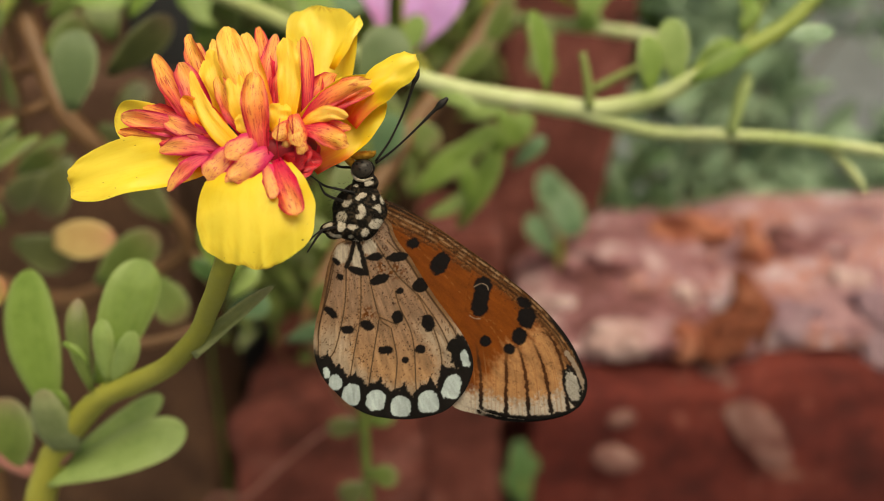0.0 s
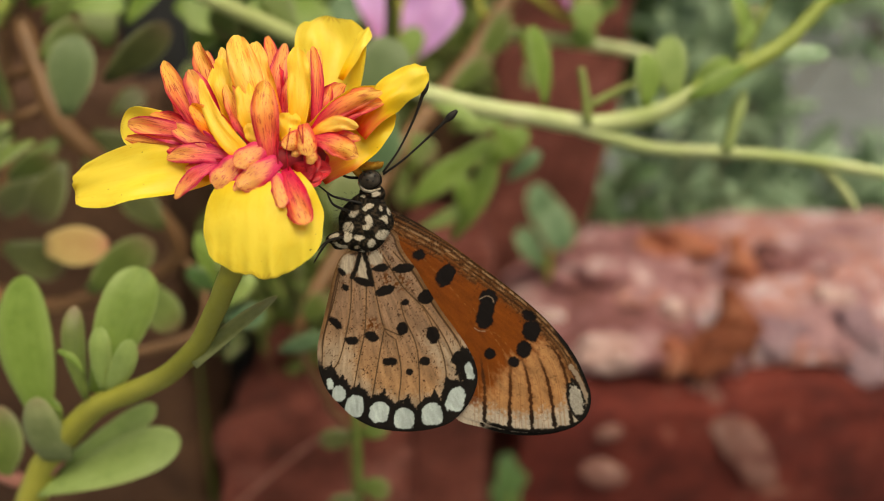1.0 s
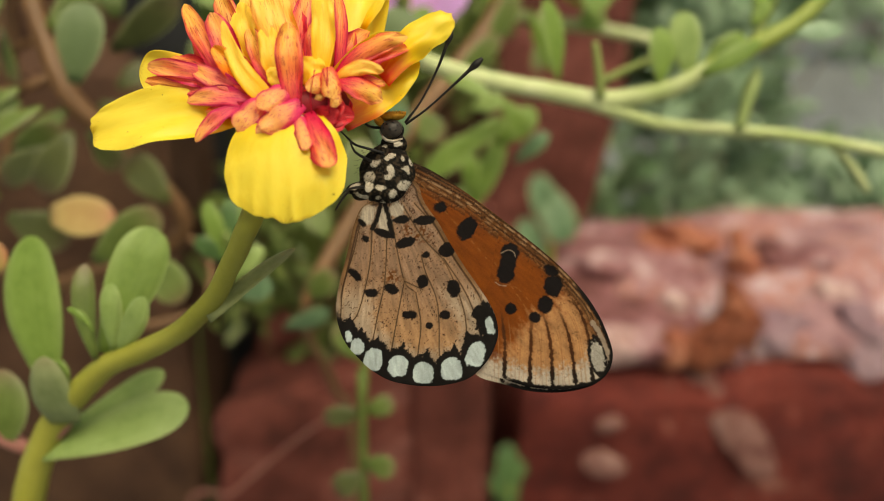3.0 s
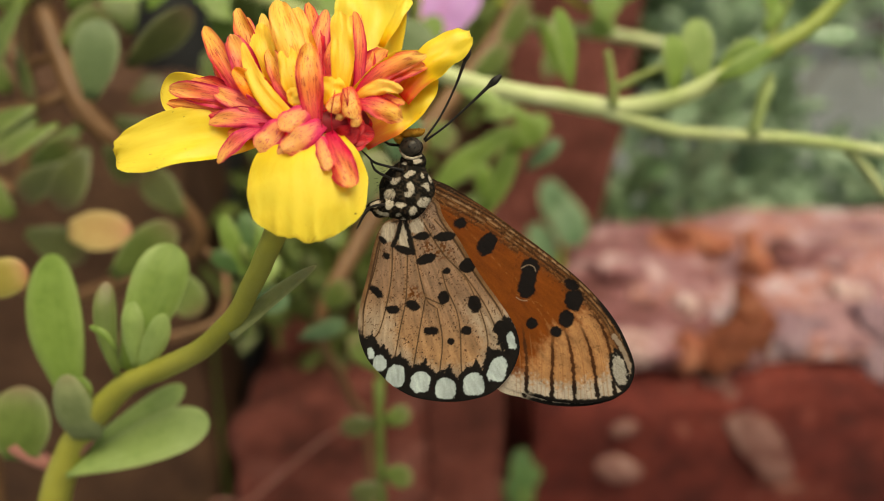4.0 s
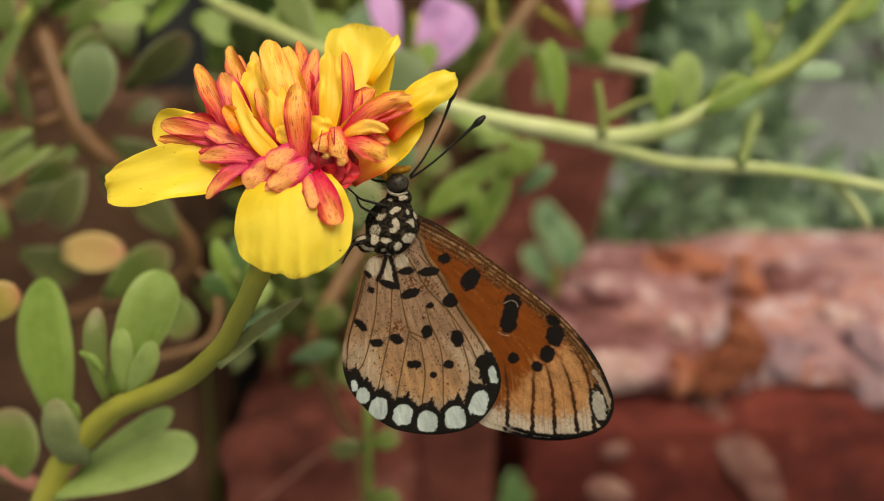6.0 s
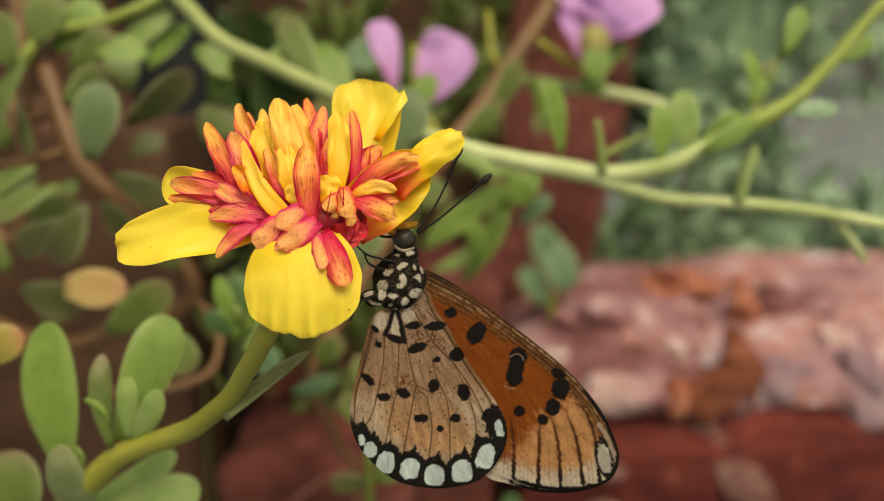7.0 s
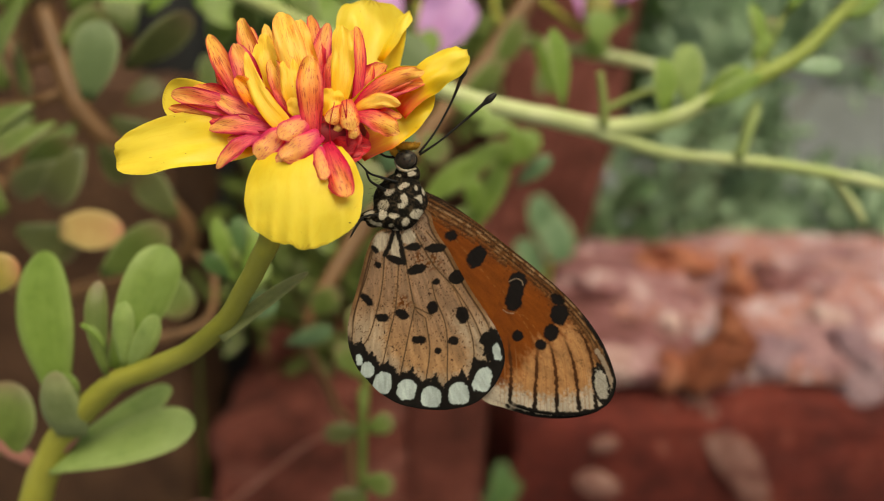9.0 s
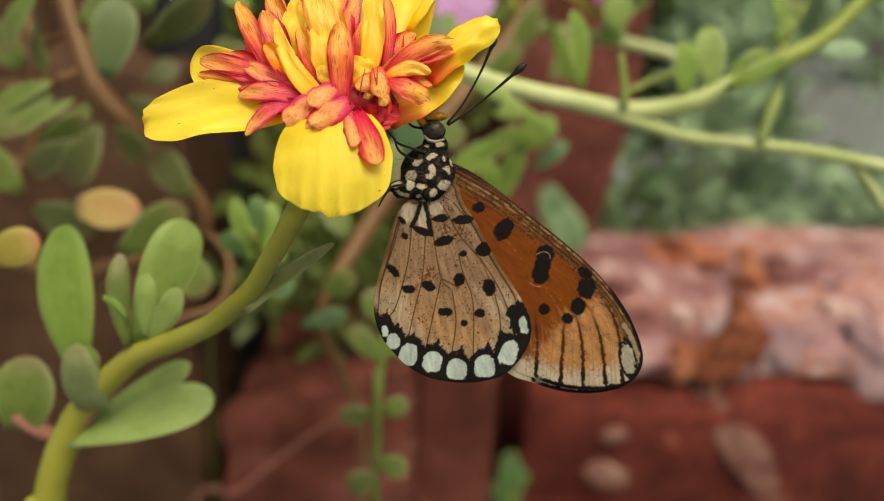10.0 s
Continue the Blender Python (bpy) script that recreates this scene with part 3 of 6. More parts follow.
        part("stone", ball(place, a, b, c, turn, rough=0.9, u=44, v=28, fine=110), mat, t)
    for place, a, b, turn in ((at(110.7, 267.0, -72.9), 7.2, 26, 33), (at(61.0, 260.0, -84.5), 9.6, 6, 6), (at(64.4, 262.0, -70.5), 5, 3, 12)):
        f = thing("stone_flake", place, "pale flake clinging to the red laterite block", "stone flake", "pale flakes")
        part("flake", ball(place, a, 1.6, b, turn, rough=0.5, u=36, v=20, fine=70), FLAKE, f)

    def post(name, px_l, px_r, deep, top, label, mat, lean=0.0, **kw):
        t = thing(name, to_ground((px_l + px_r) / 2, z=0), label, "stone post")
        c = [(px_l.x, px_l.y), (px_r.x, px_r.y), (px_r.x, px_r.y + deep), (px_l.x, px_l.y + deep)]
        bm = stone(c, top, 0.0, **kw)
        for v in bm.verts:
            v.co.x += lean * (v.co.z - px_l.z)
        part("stone", bm, mat, t)

    post("laterite_post", at(23.9, 325.0, 48.3), at(81.9, 330.0, 49.1), 0.06, 0.52, "upright rust-red laterite post behind the twigs", LATERITE_POST, lean=0.13, relief=3.5, seed=1)
    post("laterite_post", at(-7.2, 242.0, -66.0), at(20.0, 240.0, -65.5), 0.05, 0.228, "short red-brown laterite post beside the boulder", LATERITE_LIT, relief=2, seed=2)
    post("laterite_block", at(-67.1, 225.0, -61.4), at(3.1, 250.0, -68.2), 0.09, [0.172, 0.190, 0.190, 0.172], "low red-brown laterite block under the flower stems", LATERITE_LIT, relief=2.5, seed=3)
    post("laterite_block", at(-249.8, 250.0, -10.7), at(-80.5, 235.0, -10.1), 0.08, 0.276, "dark brown weathered laterite block behind the leaves", LATERITE_BROWN, relief=3, seed=4)
    post("laterite_block", at(-355.1, 330.0, 36.4), at(-114.3, 320.0, 35.3), 0.08, 0.60, "tall dark brown laterite block in the shade", LATERITE_BROWN, relief=3, seed=5)
    post("laterite_block", at(-130.0, 420.0, 46.4), at(49.8, 430.0, 47.5), 0.08, 0.60, "dark brown laterite block behind the pink flowers", LATERITE_BROWN, relief=3, seed=6)


stones()


# added black cylinder with rings: the gap it fills holds only deep shade
def pipe():
    foot = to_ground(at(-83.0, 300.0, -35.9), z=0)
    t = thing("gap_shade_pipe", foot, "upright black pipe added in place of the deep shade behind the plants", "pipe")
    part("pipe", tube([foot, foot + Vector((-0.006, 0, 0.2)), foot + Vector((-0.018, 0, 0.42)), foot + Vector((-0.028, 0, 0.62))], [16, 16, 15, 14], 28, 10), GAP_SHADE, t)
    for z in (0.02, 0.12):
        part("gap_shade_ring", tube([foot + Vector((0, 0, z)), foot + Vector((0, 0, z + 0.004)), foot + Vector((0, 0, z + 0.018)), foot + Vector((0, 0, z + 0.022))], [16.4, 18.5, 18.5, 16.4], 28, 4), GAP_SHADE, t)


pipe()


# ---- flowering purslane with its blossom ----
def main_plant():
    foot = at(-56.0, 104.0, -38.0)
    plant = thing("purslane_plant", to_ground(foot, 0.012, 0.03, 0.0), "fleshy green purslane with a red and yellow double blossom", "plant")
    line = [at(-16.4, 68.2, -0.8), at(-17.3, 69.0, -2.6), at(-18.0, 70.0, -3.6), at(-19.2, 72.0, -5.3), at(-20.8, 74.5, -7.3), at(-22.8, 77.5, -9.9), at(-25.1, 80.0, -12.0), at(-29.1, 84.0, -14.9), at(-34.5, 88.5, -17.5), at(-40.8, 92.5, -20.2), at(-46.0, 96.0, -24.4), at(-50.3, 99.6, -28.4), at(-53.5, 102.0, -33.0), foot]
    line += [at(-57.8, 106.0, -44.0), at(-59.5, 109.0, -54.0), Vector((foot.x - 0.002, foot.y + 0.012, 0.13)), Vector((foot.x + 0.004, foot.y + 0.024, 0.06)), to_ground(foot, 0.012, 0.03)]
    part("stem", tube(line, [1.1, 1.06, 1.04, 1.03, 1.04, 1.1, 1.16, 1.2, 1.32, 1.45, 1.65, 1.85, 2.0, 2.1, 2.2, 2.3, 2.5, 2.8, 3.0], 18, 8, 0.05), STEM, plant)

    def leaf(base, tip, w, mat=LEAF, label="", **kw):
        kw = dict(dict(thick=1.3, cup=0.06, full=0.66, foot=0.3, bend=0.03), **kw)
        part("leaf", blade(base, tip, w, **kw), mat, plant, label)

    leaf(at(-51.0, 99.0, -24.0), at(-54.3, 100.0, -4.1), 8.7, full=0.55, foot=0.35, turn=-12, round_tip=2.2, label="broad upright fleshy leaf")
    leaf(at(-41.2, 93.0, -18.6), at(-36.2, 96.0, -2.9), 6.6, full=0.68, turn=18, round_tip=2.6)
    leaf(at(-41.4, 91.0, -18.9), at(-42.7, 91.0, -7.4), 2.7, LEAF_DULL, side=-0.05, turn=20)
    leaf(at(-38.8, 90.0, -17.7), at(-38.2, 88.0, -9.7), 2.7, LEAF_PALE)
    leaf(at(-39.1, 91.0, -18.2), at(-33.9, 87.0, -11.2), 3.0, LEAF_PALE, side=0.05)
    leaf(at(-41.2, 90.0, -15.5), at(-44.3, 90.0, -12.7), 1.0, LEAF, side=0.12, thick=0.8)
    leaf(at(-48.2, 97.2, -28.4), at(-48.7, 93.0, -19.2), 5.7, LEAF_GREY, full=0.36, foot=0.72, turn=-4, thick=1.6, round_tip=2.2, label="olive leaf with a brownish tip wrapped round the stem")
    leaf(at(-49.0, 98.0, -26.0), at(-48.3, 96.0, -20.0), 3.0, LEAF)
    leaf(at(-54.9, 104.0, -33.8), at(-38.1, 105.0, -23.2), 5.0, LEAF_PALE, side=0.05, full=0.72, turn=-35, label="narrow leaf folded along its length")
    leaf(at(-52.7, 100.5, -34.0), at(-33.4, 101.0, -27.0), 6.8, LEAF_PALE, full=0.72, foot=0.18, turn=-32, round_tip=2.6, label="broad pale spoon-shaped leaf")
    leaf(at(-62.1, 106.0, -33.8), at(-61.7, 106.0, -23.1), 9.2, LEAF_DULL, full=0.5, foot=0.5, round_tip=2.0)
    leaf(at(-66.6, 103.0, -9.2), at(-59.0, 103.0, -6.2), 5.4, BLUSH, full=0.6, label="rounded yellow-green leaf with a red rim")
    leaf(at(-24.0, 78.6, -12.5), at(-14.4, 75.4, -5.1), 1.7, LEAF_CLASP, full=0.35, foot=0.75, thick=0.9, turn=-8, bend=-0.02, side=-0.02, fold=0.35, round_tip=2.1, label="narrow grey-green leaf clasping the stem")
    leaf(at(-57.0, 108.0, -36.1), at(-64.5, 106.0, -30.1), 3.2, STEM_PINK, thick=2.2)
    leaf(at(-53.6, 102.0, -33.3), at(-48.1, 99.0, -28.1), 2.0, STEM_PINK, thick=1.6)

    # the blossom
    heart = at(-11.8, 69.0, 8.1)
    flower = part("flower", ball(heart, 3.6, 2.4, 1.9, 8, rough=0.1), MAGENTA, plant, "double yellow and red purslane blossom")
    part("calyx", tube([at(-16.4, 68.3, -0.8), at(-15.3, 69.2, 1.3), at(-13.5, 70.0, 5.0), at(-12.6, 70.0, 7.2)], [1.35, 1.5, 2.6, 3.6], 16, 5), STEM, flower)

    def petal(base, tip, w, mat, label="", **kw):
        kw = dict(dict(thick=0.18, cup=0.12, full=0.6, foot=0.3, bend=0.05, ripple=0.10, seed=random.random() * 50), **kw)
        part("petal", blade(base, tip, w, **kw), mat, flower, label)

    # large yellow outer petals
    petal(at(-16.7, 69.5, 8.0), at(-32.3, 68.8, 5.1), 5.6, YELLOW, "broad plain yellow petal", turn=12, full=0.42, foot=0.4, bend=0.05, cup=0.10, fold=0.10, round_tip=3.2, nu=18, nv=28, side=0.025, ripple=0.14, notch=0.04, frill=0.022, pleat=0.10, hem=0.4)
    petal(at(-13.6, 68.0, 8.3), at(-13.4, 65.6, -2.5), 10.7, YELLOW, "broad plain yellow petal hanging down", full=0.52, foot=0.42, bend=0.12, cup=-0.15, round_tip=3.4, nu=44, nv=44, ripple=0.03, notch=0.0, frill=0.055, pleat=0.05, hem=0.8)
    curled = blade(at(-9.9, 69.0, 7.8), at(-2.2, 70.2, 14.4), 6.3, turn=10, full=0.5, foot=0.8, side=0.02, bend=-0.06, cup=0.20, fold=0.06, nu=20, nv=28, ripple=0.16, round_tip=2.4, frill=0.04, twist=-14, pleat=0.12, seed=3)
    blade(at(-5.4, 69.6, 11.0), at(1.1, 70.0, 16.7), 3.3, turn=-12, full=0.72, foot=0.8, bend=0.05, cup=-0.2, side=-0.05, nu=16, nv=22, ripple=0.2, round_tip=3.4, frill=0.07, pleat=0.10, bm=curled, seed=9)
    part("petal", curled, FLAME, flower, "yellow petal curled along its rim")
    fan = blade(at(-8.4, 73.0, 10.2), at(-8.6, 76.2, 23.7), 7.3, turn=4, full=0.76, foot=0.25, bend=-0.08, cup=0.14, nu=22, nv=28, ripple=0.16, round_tip=2.5, frill=0.03, pleat=0.12, seed=5)
    blade(at(-7.5, 74.6, 16.8), at(-4.7, 75.0, 22.0), 1.6, turn=-30, full=0.75, foot=0.5, bend=0.06, cup=-0.2, side=0.05, ripple=0.2, round_tip=3.2, frill=0.05, bm=fan, seed=6)
    part("petal", fan, YELLOW, flower, "yellow petal standing up with a folded rim")
    petal(at(-17.2, 71.5, 9.5), at(-28.6, 72.0, 12.1), 4.4, YELLOW, turn=-10, full=0.7, round_tip=3)
    # upright and spreading inner petals: base, tip, width, colour
    upright = [
        # at the back
        (at(-18.0, 71.5, 10.6), at(-21.4, 72.5, 20.2), 36, PEACH, 0.02), (at(-17.3, 72.0, 11.3), at(-20.4, 73.0, 19.4), 18, PINK, 0.0), (at(-16.7, 71.5, 11.2), at(-18.9, 72.6, 19.7), 27, PALE, 0.0),
        (at(-13.2, 72.0, 11.3), at(-14.6, 73.5, 21.0), 30, RED, 0.05), (at(-12.8, 71.2, 10.6), at(-12.6, 72.6, 20.0), 34, PINK, -0.05), (at(-12.2, 71.0, 10.6), at(-12.0, 71.6, 16.8), 26, RED, 0.02),
        (at(-10.0, 70.6, 11.6), at(-9.9, 71.6, 19.2), 22, PALE, 0.02), (at(-9.9, 71.6, 11.2), at(-9.3, 72.6, 19.6), 18, PALE, 0.02), (at(-9.8, 70.2, 9.8), at(-6.7, 71.0, 15.7), 34, RED, -0.03), (at(-9.8, 69.8, 9.3), at(-8.0, 70.4, 15.4), 26, RED, 0.0),
        # the left fan
        (at(-19.3, 70.0, 9.8), at(-23.9, 70.4, 17.9), 31, PEACH, 0.0), (at(-19.9, 70.2, 10.2), at(-22.9, 70.4, 14.4), 22, RED, 0.0), (at(-18.2, 69.2, 9.5), at(-21.0, 69.0, 16.8), 40, PINK, 0.03), (at(-16.0, 68.4, 8.5), at(-20.5, 68.2, 13.2), 42, ORANGE, 0.04),
        # gold and pale tongues in the middle
        (at(-16.9, 70.2, 11.0), at(-18.9, 70.8, 18.3), 44, GOLD, 0.02), (at(-15.4, 70.6, 10.5), at(-17.8, 71.4, 18.2), 26, GOLD, 0.0), (at(-13.4, 69.6, 10.1), at(-17.0, 70.8, 20.4), 46, PALE, -0.02), (at(-12.3, 70.2, 10.2), at(-15.4, 71.6, 20.0), 40, PALE, -0.03),
        (at(-14.3, 68.8, 9.6), at(-15.8, 69.2, 15.6), 34, GOLD, -0.02), (at(-15.0, 69.0, 9.6), at(-17.7, 69.8, 15.4), 34, PEACH, 0.03), (at(-14.2, 68.2, 9.4), at(-15.3, 68.4, 11.6), 24, GOLD, 0.0),
        (at(-12.7, 67.0, 7.1), at(-13.3, 66.6, 15.2), 40, PEACH, -0.03), (at(-11.0, 68.4, 9.5), at(-10.8, 69.0, 18.7), 36, GOLD, 0.05), (at(-11.6, 67.8, 9.5), at(-11.1, 68.2, 12.5), 36, GOLD, 0.0), (at(-9.6, 69.6, 10.3), at(-9.5, 70.2, 19.3), 20, RED, 0.05),
        (at(-10.7, 70.0, 9.3), at(-12.0, 70.6, 14.8), 26, RED, 0.0), (at(-13.5, 68.0, 8.0), at(-14.3, 68.6, 12.8), 18, RED, 0.0),
        # the right cluster
        (at(-9.4, 68.2, 10.5), at(-2.9, 68.0, 14.3), 31, PEACH, -0.10), (at(-9.4, 68.8, 10.0), at(-2.7, 68.8, 13.6), 26, RED, -0.05), (at(-9.4, 67.2, 10.2), at(-4.9, 66.8, 11.0), 22, PALE, -0.12), (at(-9.3, 68.0, 9.5), at(-4.9, 67.4, 10.0), 24, RED, -0.05),
        (at(-9.1, 67.0, 10.0), at(-5.0, 66.4, 8.3), 36, PEACH, -0.06),
        # the spreading left fingers
        (at(-17.9, 69.8, 9.4), at(-27.0, 69.2, 11.8), 34, PINK, 0.02), (at(-18.5, 70.0, 9.8), at(-25.1, 70.2, 12.9), 26, RED, 0.0), (at(-16.6, 69.0, 8.4), at(-26.7, 68.4, 10.2), 28, RED, 0.02), (at(-16.5, 68.6, 8.5), at(-22.6, 68.6, 11.5), 32, PINK, 0.0), (at(-15.9, 68.3, 8.1), at(-22.8, 67.8, 8.5), 33, PINK, 0.05), (at(-15.8, 68.4, 7.8), at(-21.1, 68.2, 7.3), 24, RED, 0.0),
        (at(-17.9, 68.0, 7.9), at(-21.7, 67.0, 4.6), 24, PINK, 0.05),
    ]
    for base, tip, w, mat, side in upright:
        petal(base, tip, w / 16.0, mat, nu=14, nv=22, turn=random.uniform(-14, 14), bend=random.uniform(0.0, 0.10), side=side, cup=random.uniform(0.04, 0.2), fold=random.uniform(-0.05, 0.18), foot=0.4, full=random.uniform(0.5, 0.68), round_tip=random.uniform(1.25, 2.1), ripple=0.35, curl=random.uniform(-0.12, 0.02), frill=0.02, twist=random.uniform(-12, 12), pleat=0.10)
    petal(at(-14.2, 66.9, 7.5), at(-19.7, 68.6, 15.7), 1.9, GOLD, full=0.3, foot=0.7, round_tip=1.5, side=-0.09, cup=0.1, bend=0.02, nu=14, nv=22, ripple=0.2)
    # short rounded petals in front, and two that lie on the hanging petal
    front = [
        (at(-15.1, 67.5, 8.6), at(-18.0, 66.4, 5.6), 38, BLUSHED), (at(-13.2, 67.0, 9.3), at(-15.7, 65.6, 7.3), 38, BLUSHED), (at(-12.1, 66.8, 8.0), at(-15.5, 65.4, 5.4), 38, BLUSHED),
        (at(-13.9, 66.8, 6.5), at(-16.0, 66.0, 5.1), 22, BLUSHED), (at(-13.0, 66.8, 6.2), at(-14.5, 65.8, 4.9), 22, BLUSHED), (at(-12.5, 67.0, 7.0), at(-11.3, 64.6, 3.5), 24, BLUSHED), (at(-11.7, 66.8, 7.1), at(-9.3, 64.4, 2.0), 40, RED),
        (at(-9.9, 67.0, 11.2), at(-9.3, 65.6, 8.2), 29, BLUSHED_PEACH), (at(-10.1, 67.2, 10.6), at(-11.5, 66.2, 8.9), 24, BLUSHED_PEACH), (at(-9.4, 66.6, 9.3), at(-9.0, 65.9, 7.5), 20, BLUSHED_PEACH), (at(-10.0, 67.4, 9.1), at(-11.0, 66.8, 8.3), 15, BLUSHED_PEACH),
    ]
    for base, tip, w, mat in front:
        petal(base, tip, w / 15.6, mat, thick=0.5, bend=0.04, cup=-0.14, foot=0.5, full=0.55, round_tip=2.8, frill=0.03, ripple=0.25, pleat=0.05)
    for r, u in ((-9.6, 0.9), (-13.9, -1.3), (-17.3, 1.7), (-11.0, 0.1)):
        part("dewdrop", ball(at(r, 65.7, u), 0.13, 0.13, 0.11, u=14, v=10), WATER, flower)
    # dark throat: short crimson petals packed round the heart
    for base, tip, w in ((at(-11.4, 68.4, 6.9), at(-9.9, 67.2, 9.1), 30), (at(-11.7, 68.2, 6.9), at(-11.5, 67.0, 9.3), 30), (at(-11.0, 68.4, 6.9), at(-8.5, 67.6, 8.2), 34), (at(-11.3, 68.2, 6.9), at(-8.6, 67.8, 7.4), 26), (at(-12.4, 67.9, 6.9), at(-13.0, 67.0, 8.6), 26), (at(-10.8, 68.9, 7.3), at(-7.9, 68.8, 8.4), 30), (at(-13.0, 68.0, 6.9), at(-14.4, 67.2, 7.6), 26), (at(-12.2, 68.2, 6.3), at(-8.3, 67.4, 6.5), 36), (at(-11.8, 68.0, 6.9), at(-7.6, 68.0, 7.2), 34), (at(-11.6, 67.6, 6.0), at(-9.0, 67.0, 7.4), 30)):
        petal(base, tip, w / 15.0, CRIMSON, nu=10, nv=14, foot=0.5, full=0.55, round_tip=2.4, ripple=0.3, fold=0.15, cup=0.15)
    for k in range(4):
        a = at(-11.8, 66.6, 7.6) + RIGHT * random.uniform(-0.0016, 0.0022) - UP * random.uniform(0, 0.0010)
        part("stamen", tube([a, a + UP * 0.0018 + TO_EYE * 0.0008, a + UP * random.uniform(0.0026, 0.004) + TO_EYE * 0.0012 + RIGHT * random.uniform(-0.0008, 0.0008)], [0.06, 0.055, 0.05], 6, 4), PEACH, flower)
    return plant


main_plant()


# ---- butterfly ----
WING_MM = 0.0562  # one survey step on the wing, in mm


def wing(outline, pigment, cell, thick=0.06, curve=None, label_seed=0.0):
    """A wing in its own plane (right, up; mm from its root): a fine sheet of two sides inside a smooth outline, pigment per vertex."""
    ring = np.array(smooth_path(outline + outline[:1], 10))[:-1]
    lo, hi = ring.min(0) - cell, ring.max(0) + cell
    nx, ny = (np.ceil((hi - lo) / cell).astype(int) + 1)
    gx, gy = np.meshgrid(lo[0] + np.arange(nx) * cell, lo[1] + np.arange(ny) * cell, indexing="ij")
    p = np.stack([gx.ravel(), gy.ravel()], 1)
    inside = np.zeros(len(p), bool)
    best, near = np.full(len(p), 1e9), p.copy()
    for a, b in zip(ring, np.roll(ring, -1, 0)):
        hit = (a[1] > p[:, 1]) != (b[1] > p[:, 1])
        if hit.any():
            inside ^= hit & (p[:, 0] < (b[0] - a[0]) * (p[:, 1] - a[1]) / (b[1] - a[1] + 1e-12) + a[0])
        ab = b - a
        k = np.clip(((p - a) @ ab) / (ab @ ab), 0, 1)
        q = a + k[:, None] * ab
        dist = np.hypot(*(p - q).T)
        closer = dist < best
        best[closer], near[closer] = dist[closer], q[closer]
    ins = inside.reshape(nx, ny)
    keep = ins[:-1, :-1] | ins[1:, :-1] | ins[1:, 1:] | ins[:-1, 1:]
    place = np.where(inside[:, None], p, near)
    margin = np.where(inside, best, 0.0)
    idx = np.arange(nx * ny).reshape(nx, ny)
    quads = np.stack([idx[:-1, :-1][keep], idx[1:, :-1][keep], idx[1:, 1:][keep], idx[:-1, 1:][keep]], 1)
    used = np.unique(quads)
    number = np.full(nx * ny, -1)
    number[used] = np.arange(len(used))
    place, margin, quads = place[used], margin[used], number[quads]
    color = pigment(place, margin)
    lift = curve(place, margin) if curve else np.zeros(len(place))
    half = thick / 2 * np.clip(margin / 0.25, 0.1, 1)
    n = len(place)
    v = np.concatenate([np.stack([place[:, 0], lift - half, place[:, 1]], 1), np.stack([place[:, 0], lift + half, place[:, 1]], 1)]) * 0.001
    faces = np.concatenate([quads, quads[:, ::-1] + n])
    me = bpy.data.meshes.new("wing")
    me.vertices.add(2 * n)
    me.vertices.foreach_set("co", v.ravel())
    me.loops.add(faces.size)
    me.loops.foreach_set("vertex_index", faces.ravel().astype(np.int32))
    me.polygons.add(len(faces))
    me.polygons.foreach_set("loop_start", np.arange(0, faces.size, 4, dtype=np.int32))
    me.polygons.foreach_set("use_smooth", np.ones(len(faces), bool))
    layer = me.color_attributes.new("pigment", "FLOAT_COLOR", "POINT")
    layer.data.foreach_set("color", np.concatenate([np.c_[color, np.ones(n)]] * 2).ravel().astype(np.float32))
    me.update()
    me.validate()
    return me


def hashed(p, scale, seed):
    """Smooth value noise on the plane, 0 to 1."""
    q = p * scale + seed * 17.3
    c = np.floor(q).astype(int)
    f = q - c
    f = f * f * (3 - 2 * f)

    def at_corner(dx, dy):
        h = np.sin((c[:, 0] + dx) * 127.1 + (c[:, 1] + dy) * 311.7 + seed * 74.7) * 43758.5453
        return h - np.floor(h)

    top = at_corner(0, 0) * (1 - f[:, 0]) + at_corner(1, 0) * f[:, 0]
    low = at_corner(0, 1) * (1 - f[:, 0]) + at_corner(1, 1) * f[:, 0]
    return top * (1 - f[:, 1]) + low * f[:, 1]


def step(a, b, x):
    k = np.clip((x - a) / (b - a), 0, 1)
    return k * k * (3 - 2 * k)


def oval(p, cx, cy, rx, ry, turn=0.0):
    """Distance outside an ellipse, in mm, roughly; below 0 inside."""
    c, s = math.cos(radians(turn)), math.sin(radians(turn))
    dx, dy = p[:, 0] - cx, p[:, 1] - cy
    a, b = (c * dx + s * dy) / rx, (-s * dx + c * dy) / ry
    return (np.hypot(a, b) - 1) * min(rx, ry)


def cell_shape(p, cx, cy, rx, ry, turn=0.0):
    """As oval(), for a cell with an arched top and a flatter foot."""
    c, s = math.cos(radians(turn)), math.sin(radians(turn))
    dx, dy = p[:, 0] - cx, p[:, 1] - cy
    a, b = np.abs(c * dx + s * dy) / rx, (-s * dx + c * dy) / ry
    e = np.where(b > 0, 2.1, 3.4)
    b = np.abs(b)
    return ((a**e + b**e) ** (1 / e) - 1) * min(rx, ry)


